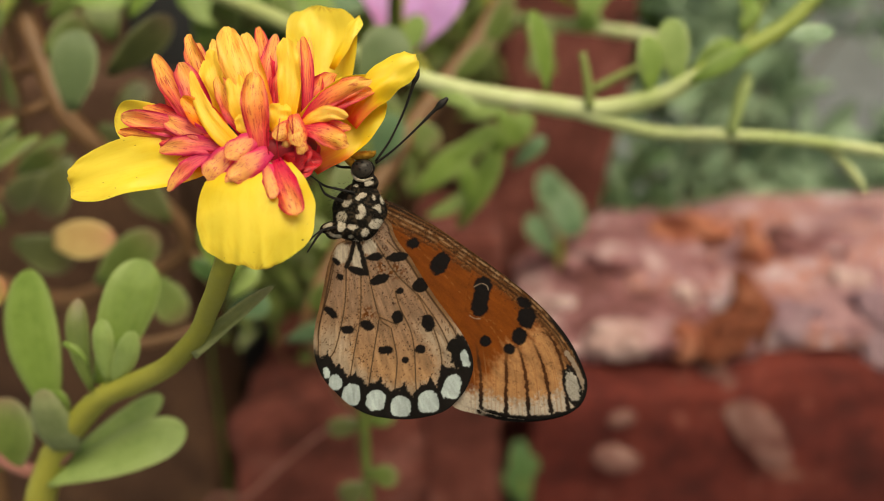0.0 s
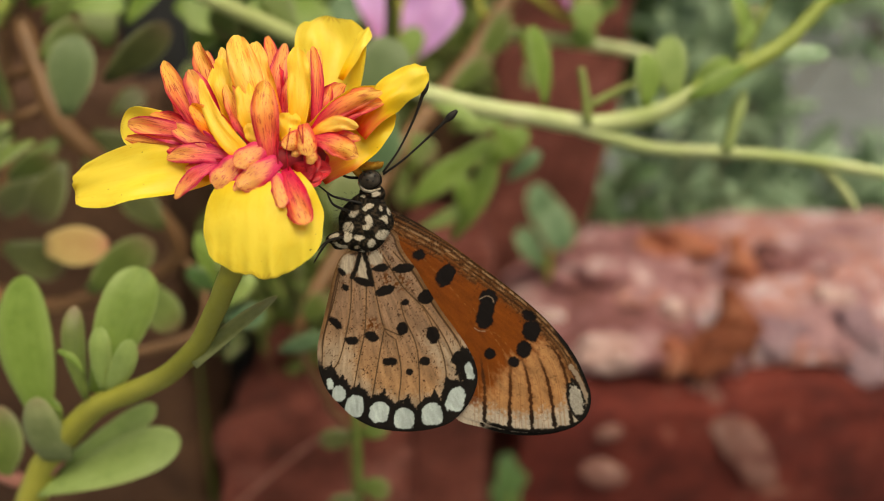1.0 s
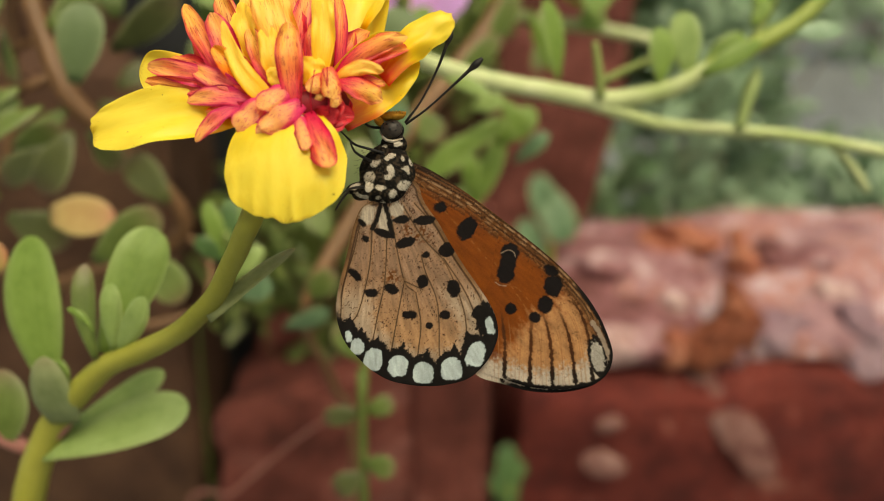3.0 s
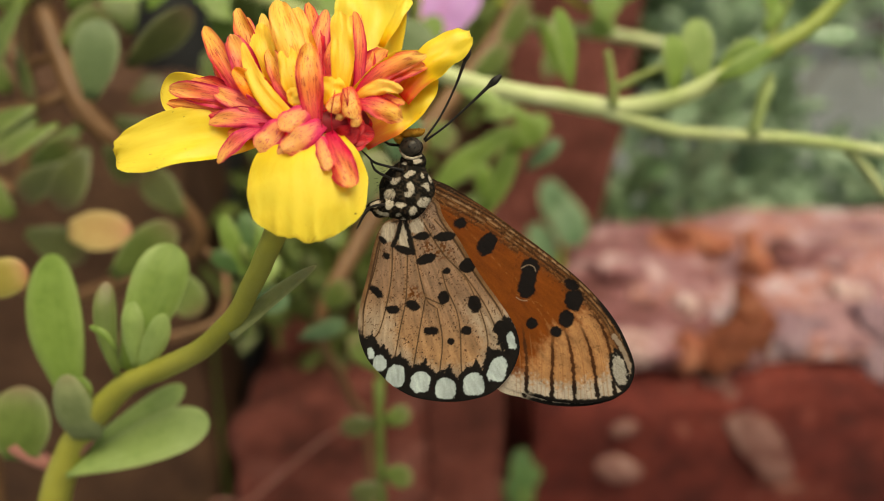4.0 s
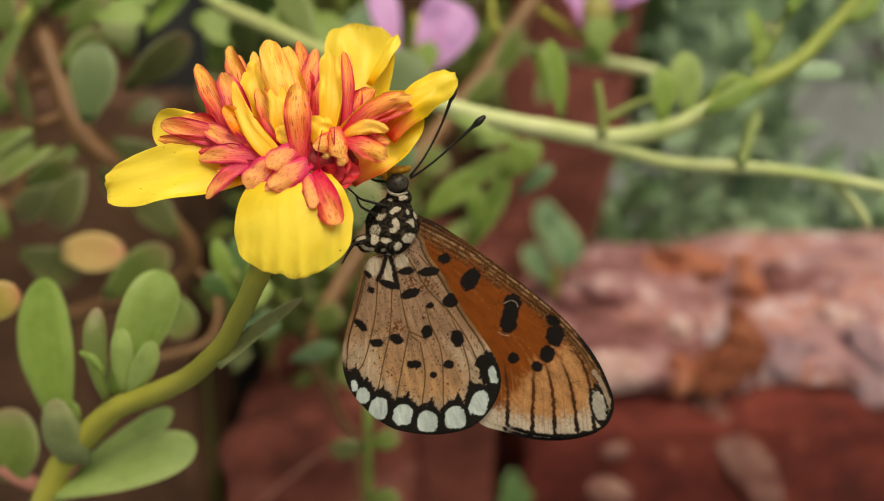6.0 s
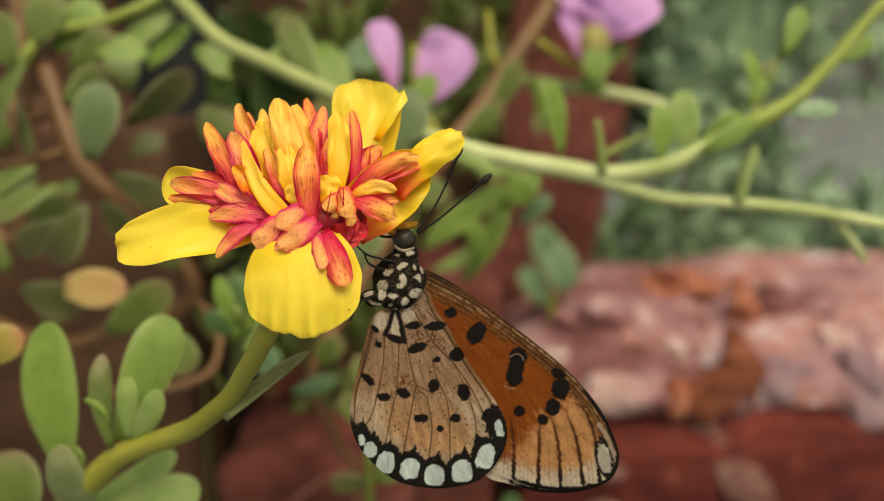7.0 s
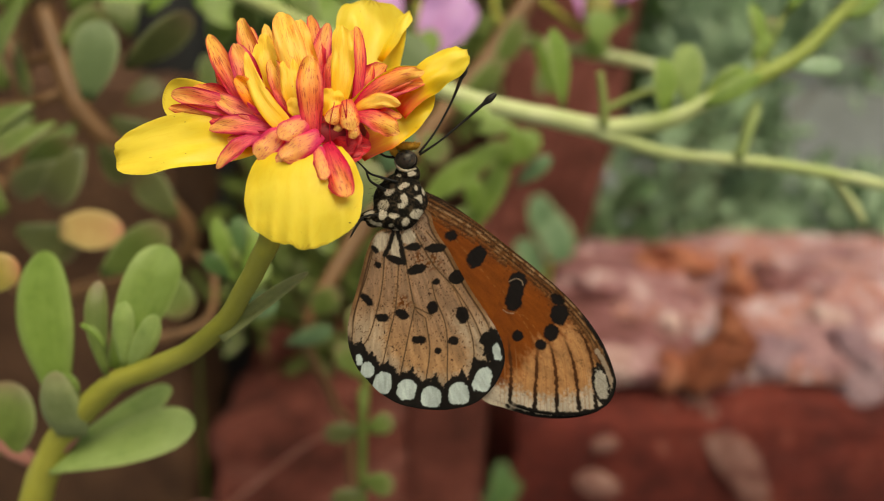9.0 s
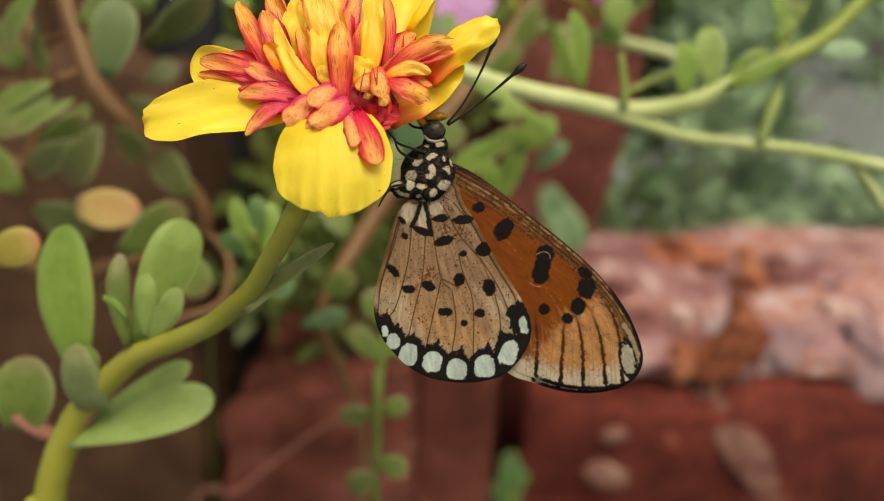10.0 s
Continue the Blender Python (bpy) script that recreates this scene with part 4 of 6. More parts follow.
def to_line(p, pts):
    """Distance to a smooth line, and how far along it the nearest place is (0 to 1)."""
    line = np.array(smooth_path(pts, 5))
    best, along = np.full(len(p), 1e9), np.zeros(len(p))
    for k, (a, b) in enumerate(zip(line, line[1:])):
        ab = b - a
        t = np.clip(((p - a) @ ab) / (ab @ ab + 1e-12), 0, 1)
        d = np.hypot(*(p - a - t[:, None] * ab).T)
        m = d < best
        best[m], along[m] = d[m], (k + t[m]) / (len(line) - 1)
    return best, along


def over(c, k, col):
    return c * (1 - k[:, None]) + np.array(col) * k[:, None]


def W(*xy):
    """Wing plane places (mm from the wing root) from survey steps."""
    return [((x - 690) * WING_MM, (450 - y) * WING_MM) for x, y in zip(xy[::2], xy[1::2])]


HIND = W(722, 424, 738, 414, 752, 424, 758, 444, 768, 462, 785, 485, 805, 520, 830, 560, 855, 595, 878, 630, 889, 655, 893, 682, 886, 708, 870, 735, 842, 760, 805, 771, 768, 774, 730, 770, 700, 762, 670, 744, 647, 722, 627, 698, 614, 667, 610, 632, 615, 598, 624, 562, 632, 527, 641, 490, 656, 460, 690, 444)
FORE = W(735, 384, 769, 399, 828, 436, 887, 479, 946, 524, 996, 566, 1036, 608, 1064, 647, 1083, 686, 1094, 722, 1089, 752, 1071, 773, 1035, 785, 992, 789, 945, 785, 900, 772, 855, 756, 815, 705, 770, 610, 738, 520, 724, 440)
HIND_SPOTS = [(814, 603, 11, 15, 10), (799, 649, 9, 8, 0), (772, 668, 6, 6, 0), (737, 649, 12, 7, 0), (760, 591, 10, 11, 0), (706, 604, 12, 8, -20), (671, 611, 12, 7, 0), (642, 579, 14, 6, -45), (765, 544, 6, 5, 20),
              (802, 535, 15, 12, 20), (730, 523, 17, 8, 18), (691, 507, 18, 6, -20), (661, 517, 6, 5, -40), (655, 490, 8, 4, -45), (722, 483, 13, 7, 10), (763, 484, 18, 8, 8)]
LUNULES = [(632, 687, 7, 12, 10), (647, 704, 13, 15, 0), (675, 726, 17, 21, -10), (718, 738, 18, 20, -5), (762, 750, 19, 20, 0), (811, 743, 20, 21, 5), (854, 718, 17, 24, -18), (878, 667, 8, 19, 14)]
FORE_SPOTS = [(835, 500, 15, 18, -30), (909, 545, 16, 17, -20), (902, 582, 15, 18, 0), (906, 563, 14, 18, 0), (912, 645, 10, 10, 0), (987, 604, 16, 19, 0), (973, 637, 13, 15, 0), (955, 660, 10, 9, 0), (983, 577, 13, 9, -30), (790, 460, 12, 9, 0)]


def pleats(p, seed):
    """Fine streaks that fan out from the wing root, 0 to 1."""
    x, y = p[:, 0] + 1.5, p[:, 1] - 5.0
    fan = np.stack([np.arctan2(y, x) * 46, np.hypot(x, y) * 0.55], 1)
    return 0.6 * hashed(fan, 1.0, seed) + 0.4 * hashed(fan, 2.3, seed + 1)


def hind_pigment(p, margin):
    jag = (hashed(p, 3.2, 1) - 0.5) * 0.30 + (hashed(p, 8, 2) - 0.5) * 0.22
    grain = hashed(p, 11, 3)
    c = np.tile(np.array([0.42, 0.285, 0.20]), (len(p), 1))
    low = step(-6, -14, p[:, 1] + 0.25 * p[:, 0])
    c = over(c, low * 0.8, (0.62, 0.38, 0.195))
    c = over(c, step(4, 10, p[:, 0] + 0.2 * p[:, 1]) * 0.3, (0.33, 0.21, 0.13))
    c = over(c, (hashed(p, 1.1, 4) - 0.3).clip(0, 1) * 0.4, (0.36, 0.22, 0.13))
    c = over(c, step(-6.5, 0.5, p[:, 1]) * 0.55, (0.36, 0.275, 0.23))
    # pale dusting next to the border
    c = over(c, step(4.3, 2.6, margin + jag * 2) * step(-7.5, -10.5, p[:, 1]) * 0.8, (0.60, 0.52, 0.42))
    # brown scales towards the root and the leading edge
    dust = step(0.70, 0.78, hashed(p, 9.5, 5) * 0.6 + hashed(p, 3, 6) * 0.4 + 0.10 * step(-8, 0, p[:, 1] - 0.3 * p[:, 0]))
    c = over(c, dust * 0.7, (0.13, 0.055, 0.02))
    # dark specks thickening towards the outer edge, short pale scratches
    specks = step(0.80, 0.86, hashed(p * np.array([1.0, 0.7]), 8.0, 8)) * step(0.42, 0.62, hashed(p, 1.2, 9) + 0.18 * step(3, 9, p[:, 0] + 0.35 * p[:, 1]))
    c = over(c, specks * 0.85, (0.05, 0.02, 0.008))
    for x, y, rx, ry in ((706, 582, 16, 12), (752, 510, 22, 14), (742, 500, 18, 12)):
        cx, cy = W(x, y)[0]
        c = over(c, step(0.4, -0.4, oval(p, cx, cy, rx * WING_MM, ry * WING_MM)) * step(0.45, 0.6, hashed(p, 6, 7)), (0.20, 0.07, 0.015))
    for line in (W(700, 452, 712, 520, 728, 590, 748, 610), W(728, 590, 716, 655, 706, 712), W(748, 610, 757, 665, 752, 720), W(722, 455, 760, 515, 800, 560, 832, 640, 838, 700), W(757, 545, 765, 575, 786, 630, 790, 720),
                 W(796, 550, 835, 610, 864, 680), W(672, 470, 668, 560, 650, 640, 634, 665), W(697, 515, 694, 590, 682, 650, 672, 705), W(655, 470, 640, 540, 622, 600, 618, 660), W(745, 455, 785, 500, 815, 550, 850, 600, 872, 645), W(728, 590, 760, 605)):
        d, along = to_line(p, line)
        c = over(c, step(0.095, 0.035, d) * 1.0, (0.025, 0.012, 0.006))
        c = over(c, step(0.22, 0.1, np.abs(d - 0.14)) * 0.25, (0.45, 0.28, 0.15))
    # rust-coloured rim along both straight edges
    c = over(c, step(0.55, 0.2, margin) * step(-10, -7, p[:, 1]) * 0.8, (0.24, 0.13, 0.05))
    c = over(c, step(0.14, 0.05, np.abs(margin - 0.42)) * step(-11, -8, p[:, 1]) * 0.8, (0.06, 0.03, 0.015))
    # cream and black root
    for x, y, rx, ry, t in ((692, 484, 11, 22, 4), (664, 476, 11, 17, -20), (715, 467, 10, 13, 10)):
        cx, cy = W(x, y)[0]
        c = over(c, step(0.25, -0.1, oval(p, cx, cy, rx * WING_MM, ry * WING_MM, t) + jag), (0.66, 0.62, 0.54))
    for line in (W(692, 452, 700, 480, 706, 512), W(688, 452, 680, 480, 672, 500)):
        d, along = to_line(p, line)
        c = over(c, step(0.30, 0.14, d + jag * 0.5), (0.012, 0.009, 0.008))
    # black border scalloped round the white cells
    black = step(0.55, 0.38, margin + jag * 0.5) * step(-10.2, -11.6, p[:, 1] + jag)
    for x, y, rx, ry, t in LUNULES:
        cx, cy = W(x, y)[0]
        d = cell_shape(p, cx, cy, rx * WING_MM, ry * WING_MM, t)
        black = np.maximum(black, step(0.66, 0.46, d + jag * 0.9) * step(4.0, 3.4, margin + jag))
    # a dark peak over each white cell, reaching up the wing
    for line in (W(632, 687, 634, 668, 634, 650), W(648, 700, 652, 685, 654, 672), W(676, 720, 680, 702, 684, 686), W(719, 732, 723, 716, 728, 698), W(763, 745, 766, 728, 770, 708), W(812, 735, 815, 718, 816, 698), W(850, 712, 842, 694, 836, 676), W(876, 660, 872, 644, 868, 630), W(864, 650, 862, 662, 852, 676)):
        d, along = to_line(p, line)
        black = np.maximum(black, step(0.10, -0.06, d - 1.05 * (1.0 - along) + jag * 0.8))
    for line in (W(660, 728, 663, 708, 664, 696), W(696, 748, 697, 728, 699, 712), W(740, 760, 741, 742, 742, 726), W(788, 765, 788, 745, 789, 728), W(834, 752, 832, 734, 831, 716), W(866, 700, 863, 688, 862, 674)):
        d, along = to_line(p, line)
        black = np.maximum(black, step(0.30, 0.14, d + jag * 0.5))
    c = over(c, black, (0.012, 0.010, 0.010))
    for x, y, rx, ry, t in LUNULES:
        cx, cy = W(x, y)[0]
        d = cell_shape(p, cx, cy, rx * WING_MM, ry * WING_MM, t)
        white = step(-0.01, -0.13, d + jag * 0.45)
        c = over(c, white, (0.70, 0.90, 0.98))
        c = over(c, white * step(0.78, 0.86, grain) * 0.25, (0.15, 0.14, 0.13))
    for x, y, rx, ry, t in HIND_SPOTS:
        cx, cy = W(x, y)[0]
        c = over(c, step(0.10, -0.03, oval(p, cx, cy, rx * WING_MM, ry * WING_MM, t) + jag * 0.4), (0.010, 0.007, 0.007))
        c = c * (0.975 + 0.05 * pleats(p, 41))[:, None]
    return c * np.array([0.465, 0.41, 0.375]) * (0.90 + 0.20 * grain)[:, None]


def fore_pigment(p, margin):
    jag = (hashed(p, 3.2, 11) - 0.5) * 0.34 + (hashed(p, 8, 12) - 0.5) * 0.24
    grain = hashed(p, 11, 13)
    c = np.tile(np.array([0.33, 0.092, 0.013]), (len(p), 1))
    c = over(c, hashed(p, 0.7, 14) * 0.45, (0.21, 0.05, 0.008))
    # outer third fades to tan streaks, the end to cream
    out = p[:, 0] * 0.72 - p[:, 1] * 0.62
    c = over(c, step(17.0, 19.6, out + jag * 2 + (pleats(p, 47) - 0.5) * 2.5), (0.73, 0.405, 0.185))
    c = over(c, step(2.5, 0.9, margin - 0.12 * (p[:, 0] - 14).clip(0, 7) + jag * 2.4 + (hashed(p, 5, 20) - 0.5) * 0.8 + 0.1) * step(-14.5, -16.5, p[:, 1] - 0.15 * (p[:, 0] - 16).clip(0, 9)) * step(8.5, 10, p[:, 0]), (0.80, 0.76, 0.66))
    # brown streaked leading edge
    lead, along = to_line(p, W(735, 383, 830, 433, 890, 475, 950, 520, 1000, 562, 1040, 605, 1068, 645, 1088, 690))
    c = over(c, step(2.2, 1.2, lead + jag) * 0.85, (0.20, 0.095, 0.035))
    for off, k in ((0.5, 0.9), (0.95, 0.7), (1.5, 0.75), (2.0, 0.5)):
        c = over(c, step(0.16, 0.05, np.abs(lead - off * (1 - 0.45 * along) + jag * 0.25)) * k, (0.05, 0.02, 0.008))
    c = over(c, step(0.14, 0.05, np.abs(lead - 0.72 * (1 - 0.4 * along))) * 0.7 * step(0.30, 0.7, hashed(p, 2.2, 19)), (0.62, 0.44, 0.27))
    c = over(c, step(0.12, 0.04, np.abs(lead - 1.22 * (1 - 0.4 * along))) * 0.7 * step(0.35, 0.7, hashed(p, 1.8, 29)), (0.56, 0.36, 0.20))
    c = over(c, step(0.28, 0.12, lead), (0.035, 0.018, 0.01))
    c = over(c, step(0.74, 0.84, hashed(p, 8.5, 21)) * step(2.4, 1.4, lead + jag) * 0.22, (0.62, 0.42, 0.24))
    dust = step(0.66, 0.78, hashed(p, 7, 16) * 0.6 + hashed(p, 2.2, 17) * 0.4)
    c = over(c, dust * 0.7 * step(3.4, 1.2, lead), (0.05, 0.02, 0.008))
    c = over(c, dust * 0.35 * step(17, 19.5, out), (0.07, 0.03, 0.012))
    # black ribs running to the outer edge
    for line in (W(893, 640, 901, 705, 902, 768), W(948, 660, 948, 710, 946, 782), W(966, 645, 982, 700, 988, 788), W(988, 628, 1011, 680, 1022, 725, 1029, 782), W(1003, 606, 1034, 648, 1051, 695, 1059, 772), W(1046, 655, 1070, 695, 1090, 745)):
        d, along = to_line(p, line)
        c = over(c, step(0.26, 0.11, d * (1.6 - 0.75 * along) + jag * 0.5) * step(0.0, 0.35, along), (0.022, 0.013, 0.009))
        c = over(c, step(0.09, 0.03, np.abs(d - 0.62)) * 0.4 * step(0.1, 0.4, along), (0.55, 0.34, 0.16))
        c = over(c, step(0.6, 0.15, d + jag) * 0.38 * step(0.0, 0.3, along) * step(0.95, 0.6, along), (0.24, 0.08, 0.02))
        c = over(c, step(0.07, 0.02, np.abs(d - 1.05)) * 0.35 * step(0.1, 0.4, along), (0.36, 0.17, 0.06))
    for line in (W(735, 395, 800, 470, 880, 560, 950, 660), W(760, 410, 850, 475, 940, 545, 990, 600), W(880, 590, 900, 600, 925, 610, 960, 650)):
        d, along = to_line(p, line)
        c = over(c, step(0.08, 0.03, d) * 0.45 * step(0.4, 0.55, hashed(p, 4, 18)), (0.50, 0.24, 0.08))
    cx, cy = W(1067, 730)[0]
    d = oval(p, cx, cy, 11.5 * WING_MM, 27 * WING_MM, 12)
    c = over(c, step(0.36, 0.2, d + jag * 0.4), (0.015, 0.011, 0.01))
    c = over(c, step(0.10, -0.05, d + jag * 0.6) * (0.65 + 0.35 * grain), (0.72, 0.74, 0.68))
    # pale dash along the tip's front edge
    d, along = to_line(p, W(1058, 668, 1074, 694, 1089, 733))
    c = over(c, step(0.30, 0.16, d + jag * 0.5) * 0.8, (0.62, 0.54, 0.44))
    c = over(c, step(0.46, 0.28, margin + jag * 0.5) * step(20.5, 22.0, out + 0.12 * p[:, 0]), (0.012, 0.010, 0.010))
    for x, y, rx, ry, t in FORE_SPOTS:
        cx, cy = W(x, y)[0]
        c = over(c, step(0.14, -0.06, oval(p, cx, cy, rx * WING_MM, ry * WING_MM, t) + jag * 0.5), (0.012, 0.009, 0.010))
    # rubbed scratches across the dark bar
    for line in (W(893, 546, 906, 540, 916, 544, 919, 552), W(884, 598, 892, 603, 903, 604)):
        d, along = to_line(p, line)
        c = over(c, step(0.07, 0.03, d) * 0.8, (0.55, 0.45, 0.36))
        c = c * (0.86 + 0.28 * pleats(p, 42))[:, None]
    return c * np.array([0.43, 0.375, 0.35]) * (0.92 + 0.16 * grain)[:, None]


def butterfly():
    root = at(-5.3, 73.2, -0.3)
    b = thing("butterfly", root, "tawny orange butterfly with black-spotted closed wings clinging to the blossom", "butterfly")
    b.matrix_world = Matrix.Translation(root) @ SITE3.to_4x4()

    def own(name, bm, mat, parent=b, label=""):
        ob = part(name, bm, mat, None, label)
        ob.parent = parent
        ob.matrix_parent_inverse = b.matrix_world.inverted() if parent is b else Matrix()
        return ob

    def sway(p, m):
        ribs = np.arctan2(p[:, 1] - 5.0, p[:, 0] + 1.5)
        return 0.045 * p[:, 0] + (0.08 * np.sin(p[:, 0] * 0.9 - p[:, 1] * 0.35) + 0.006 * np.sin(ribs * 34)) * np.clip(m, 0, 1)

    hind = wing(HIND, hind_pigment, 0.062, curve=lambda p, m: sway(p, m) - 0.25 + 0.012 * p[:, 1])
    fore = wing(FORE, fore_pigment, 0.066, curve=lambda p, m: sway(p, m) + 0.22)
    for me, name, label in ((hind, "hindwing", "tan hindwing with black spots and a white-celled black border"), (fore, "forewing", "rust-orange forewing with black spots and ribs")):
        me.materials.append(WING)
        near = new(name, me)
        near.parent = b
        tagged(near, label)
        far = new(name, me)
        far.parent = b
        far.matrix_basis = Matrix.Translation((0.0004, 0.0013, 0.0002)) @ Matrix.Diagonal((0.985, -1, 0.985, 1))
        tagged(far, label)

    body = ball(at(-5.0, 73.6, 2.3), 2.65, 1.9, 3.1, -12, rough=0.08, u=150, v=110)
    ball(at(-5.4, 73.3, 0.7), 2.2, 1.4, 1.3, 0, body, 120, 80, 0.1)
    ball(at(-6.7, 73.1, 0.8), 1.75, 1.2, 1.0, 20, body, 100, 70, 0.1)
    ball(at(-7.9, 73.0, 0.9), 1.0, 0.7, 0.55, 20, body, 50, 36, 0.1)
    ball(at(-4.3, 73.6, 5.2), 1.3, 1.3, 1.1, 0, body, 90, 60, 0.1)
    thorax = own("thorax", body, SCALES, b, "black hairy thorax with cream spots")
    back_to_survey = SITE.inverted()
    local = [back_to_survey @ v.co for v in thorax.data.vertices]
    flat = np.array([(q.x * 1000 + 5.28, q.z * 1000 + 0.34) for q in local])
    jag = (hashed(flat, 2.2, 31) - 0.5) * 0.34 + (hashed(flat, 6, 32) - 0.5) * 0.12
    c = np.tile(np.array([0.007, 0.006, 0.005]), (len(flat), 1))
    c = over(c, step(0.55, 0.8, hashed(flat, 5, 33)) * 0.8, (0.05, 0.034, 0.022))
    for x, y, rx, ry, t in ((717, 350, 10, 6, 10), (702, 376, 9, 7, 20), (723, 377, 4, 10, 5), (739, 381, 4, 9, 15), (679, 386, 9, 5, 25), (705, 399, 7, 11, 20), (669, 410, 14, 9, 15), (730, 396, 6, 9, 10), (699, 411, 6, 5, 0),
                            (667, 430, 9, 9, -30), (687, 428, 8, 5, 0), (706, 440, 8, 9, 0), (681, 446, 6, 5, 0), (691, 454, 9, 5, 0), (654, 443, 10, 4, -15), (642, 426, 10, 4, 15), (729, 424, 14, 10, 0), (692, 356, 5, 3, 0)):
        cx, cy = W(x, y)[0]
        c = over(c, step(0.05, -0.08, oval(flat, cx, cy, rx * 0.88 * WING_MM, ry * 0.88 * WING_MM, t) + jag) * (0.55 + 0.45 * hashed(flat, 9, 34)), (0.56, 0.49, 0.40))
    layer = thorax.data.color_attributes.new("pigment", "FLOAT_COLOR", "POINT")
    layer.data.foreach_set("color", np.c_[c, np.ones(len(c))].ravel().astype(np.float32))
    own("abdomen", tube([at(-5.3, 74.2, 0.8), at(-4.7, 74.5, -3.2), at(-4.1, 74.6, -7.2), at(-3.5, 74.6, -10.1)], [1.0, 0.75, 0.6, 0.3], 14, 6), BLACK_HAIR)
    head = own("head", ball(at(-4.5, 73.5, 6.6), 1.2, 1.35, 1.05, 0, rough=0.05), BLACK_HAIR)
    own("eye", ball(at(-4.5, 72.6, 6.6), 1.08, 0.75, 0.92, 10, u=24, v=16), EYE, head)
    spots = bmesh.new()
    for x, y, r in ((698, 318, 3.4), (708, 314, 3.0), (716, 320, 3.2), (691, 326, 2.6), (703, 328, 3.4), (713, 330, 3.0), (698, 337, 2.8), (709, 338, 2.6), (720, 328, 2.0), (690, 317, 2.0)):
        c = at(-4.5, 72.6, 6.6) + RIGHT * (x - 705) * 0.86 * WING_MM * 0.001 - UP * (y - 326) * 0.86 * WING_MM * 0.001
        k = max(0.0, 1 - ((x - 705) / 20) ** 2 - ((y - 325) / 18) ** 2)
        ball(c + TO_EYE * 0.00072 * math.sqrt(k), r * WING_MM, 0.06, r * WING_MM * 0.8, 0, spots, 8, 6)
    own("eye_spots", spots, EYE_SPOT, head)
    own("eye_rim", tube([at(-5.6, 72.7, 6.4), at(-5.1, 72.5, 5.6), at(-4.3, 72.4, 5.4), at(-3.4, 72.6, 5.7)], [0.10, 0.16, 0.16, 0.10], 8, 6), CREAM, head)
    palp = bmesh.new()
    ball(at(-4.4, 73.0, 7.9), 1.45, 0.9, 0.42, 5, palp, rough=0.2)
    ball(at(-5.7, 73.0, 7.4), 0.42, 0.7, 0.75, 40, palp, rough=0.2)
    for k in range(60):
        p0 = at(random.uniform(-5.6, -3.1), 73 + random.uniform(-0.8, 0.5), 8.05)
        tube([p0, p0 + (UP * 0.30 + RIGHT * random.uniform(-0.1, 0.1)) * 0.001], [0.07, 0.03], 5, 1, bm=palp)
    own("palp", palp, OCHRE, head, "ochre-yellow hairy brow")
    for a in ((at(-3.2, 73.2, 7.3), at(-1.6, 73.0, 9.5), at(-0.1, 72.6, 12.4), at(0.8, 72.2, 14.7), at(1.3, 72.0, 16.1)), (at(-3.1, 72.6, 7.1), at(-1.0, 71.8, 8.5), at(1.3, 70.8, 10.4), at(2.9, 70.1, 11.8), at(4.1, 69.6, 12.8))):
        own("antenna", tube(list(a), [0.13, 0.11, 0.12, 0.17, 0.10], 10, 6), BLACK, head)
        own("antenna_club", tube([a[3], a[3].lerp(a[4], 0.5), a[4]], [0.17, 0.36, 0.16], 10, 6), BLACK, head)
    hair = bmesh.new()
    for k in range(380):
        a, d = random.uniform(0, 2 * math.pi), random.random() ** 0.5
        q = max(0.02, 1 - d * d)
        p0 = at(-5.12 + 2.78 * d * math.cos(a), 73.6 - 1.9 * math.sqrt(q), 2.56 - 3.34 * d * math.sin(a))
        way = RIGHT * math.cos(a) * d - UP * (math.sin(a) * d + 0.4) + TO_EYE * 0.5 * math.sqrt(q)
        tube([p0, p0 + way * random.uniform(0.2, 0.55) * 0.001], [0.022, 0.008], 4, 1, bm=hair)
    own("hair", hair, BLACK_HAIR, thorax)
    for leg in ((at(-5.2, 72.2, 4.2), at(-6.8, 71.6, 4.6), at(-7.9, 71.0, 4.9), at(-8.6, 69.5, 5.5), at(-9.4, 68.2, 6.2)), (at(-7.1, 71.8, 0.9), at(-7.7, 70.8, 0.8), at(-8.3, 69.4, 0.5), at(-8.6, 68.0, 0.1), at(-8.8, 67.2, -0.3)), (at(-6.4, 72.0, 3.4), at(-7.5, 70.5, 3.9), at(-7.9, 70.0, 4.3), at(-8.2, 69.3, 5.2)),
                (at(-8.1, 73.5, 0.8), at(-8.7, 72.5, 0.4), at(-9.1, 71.0, -0.4), at(-9.4, 69.0, -1.4)), (at(-5.7, 73.4, 7.4), at(-6.1, 73.2, 8.1), at(-6.5, 72.8, 8.7)), (at(-5.7, 73.2, 6.8), at(-6.5, 72.6, 6.8), at(-6.9, 71.5, 6.9))):
        own("leg", tube(list(leg), [0.15, 0.13, 0.11, 0.08, 0.05][: len(leg)], 8, 6), BLACK)


butterfly()


# ---- plants behind ----
def bg_leaf(parent, base, tip, w, mat, label="", **kw):
    kw = dict(dict(thick=1.0, cup=0.08, full=0.6, foot=0.25, bend=0.04, nu=8, nv=12), **kw)
    part("leaf", blade(base, tip, w, **kw), mat, parent, label)


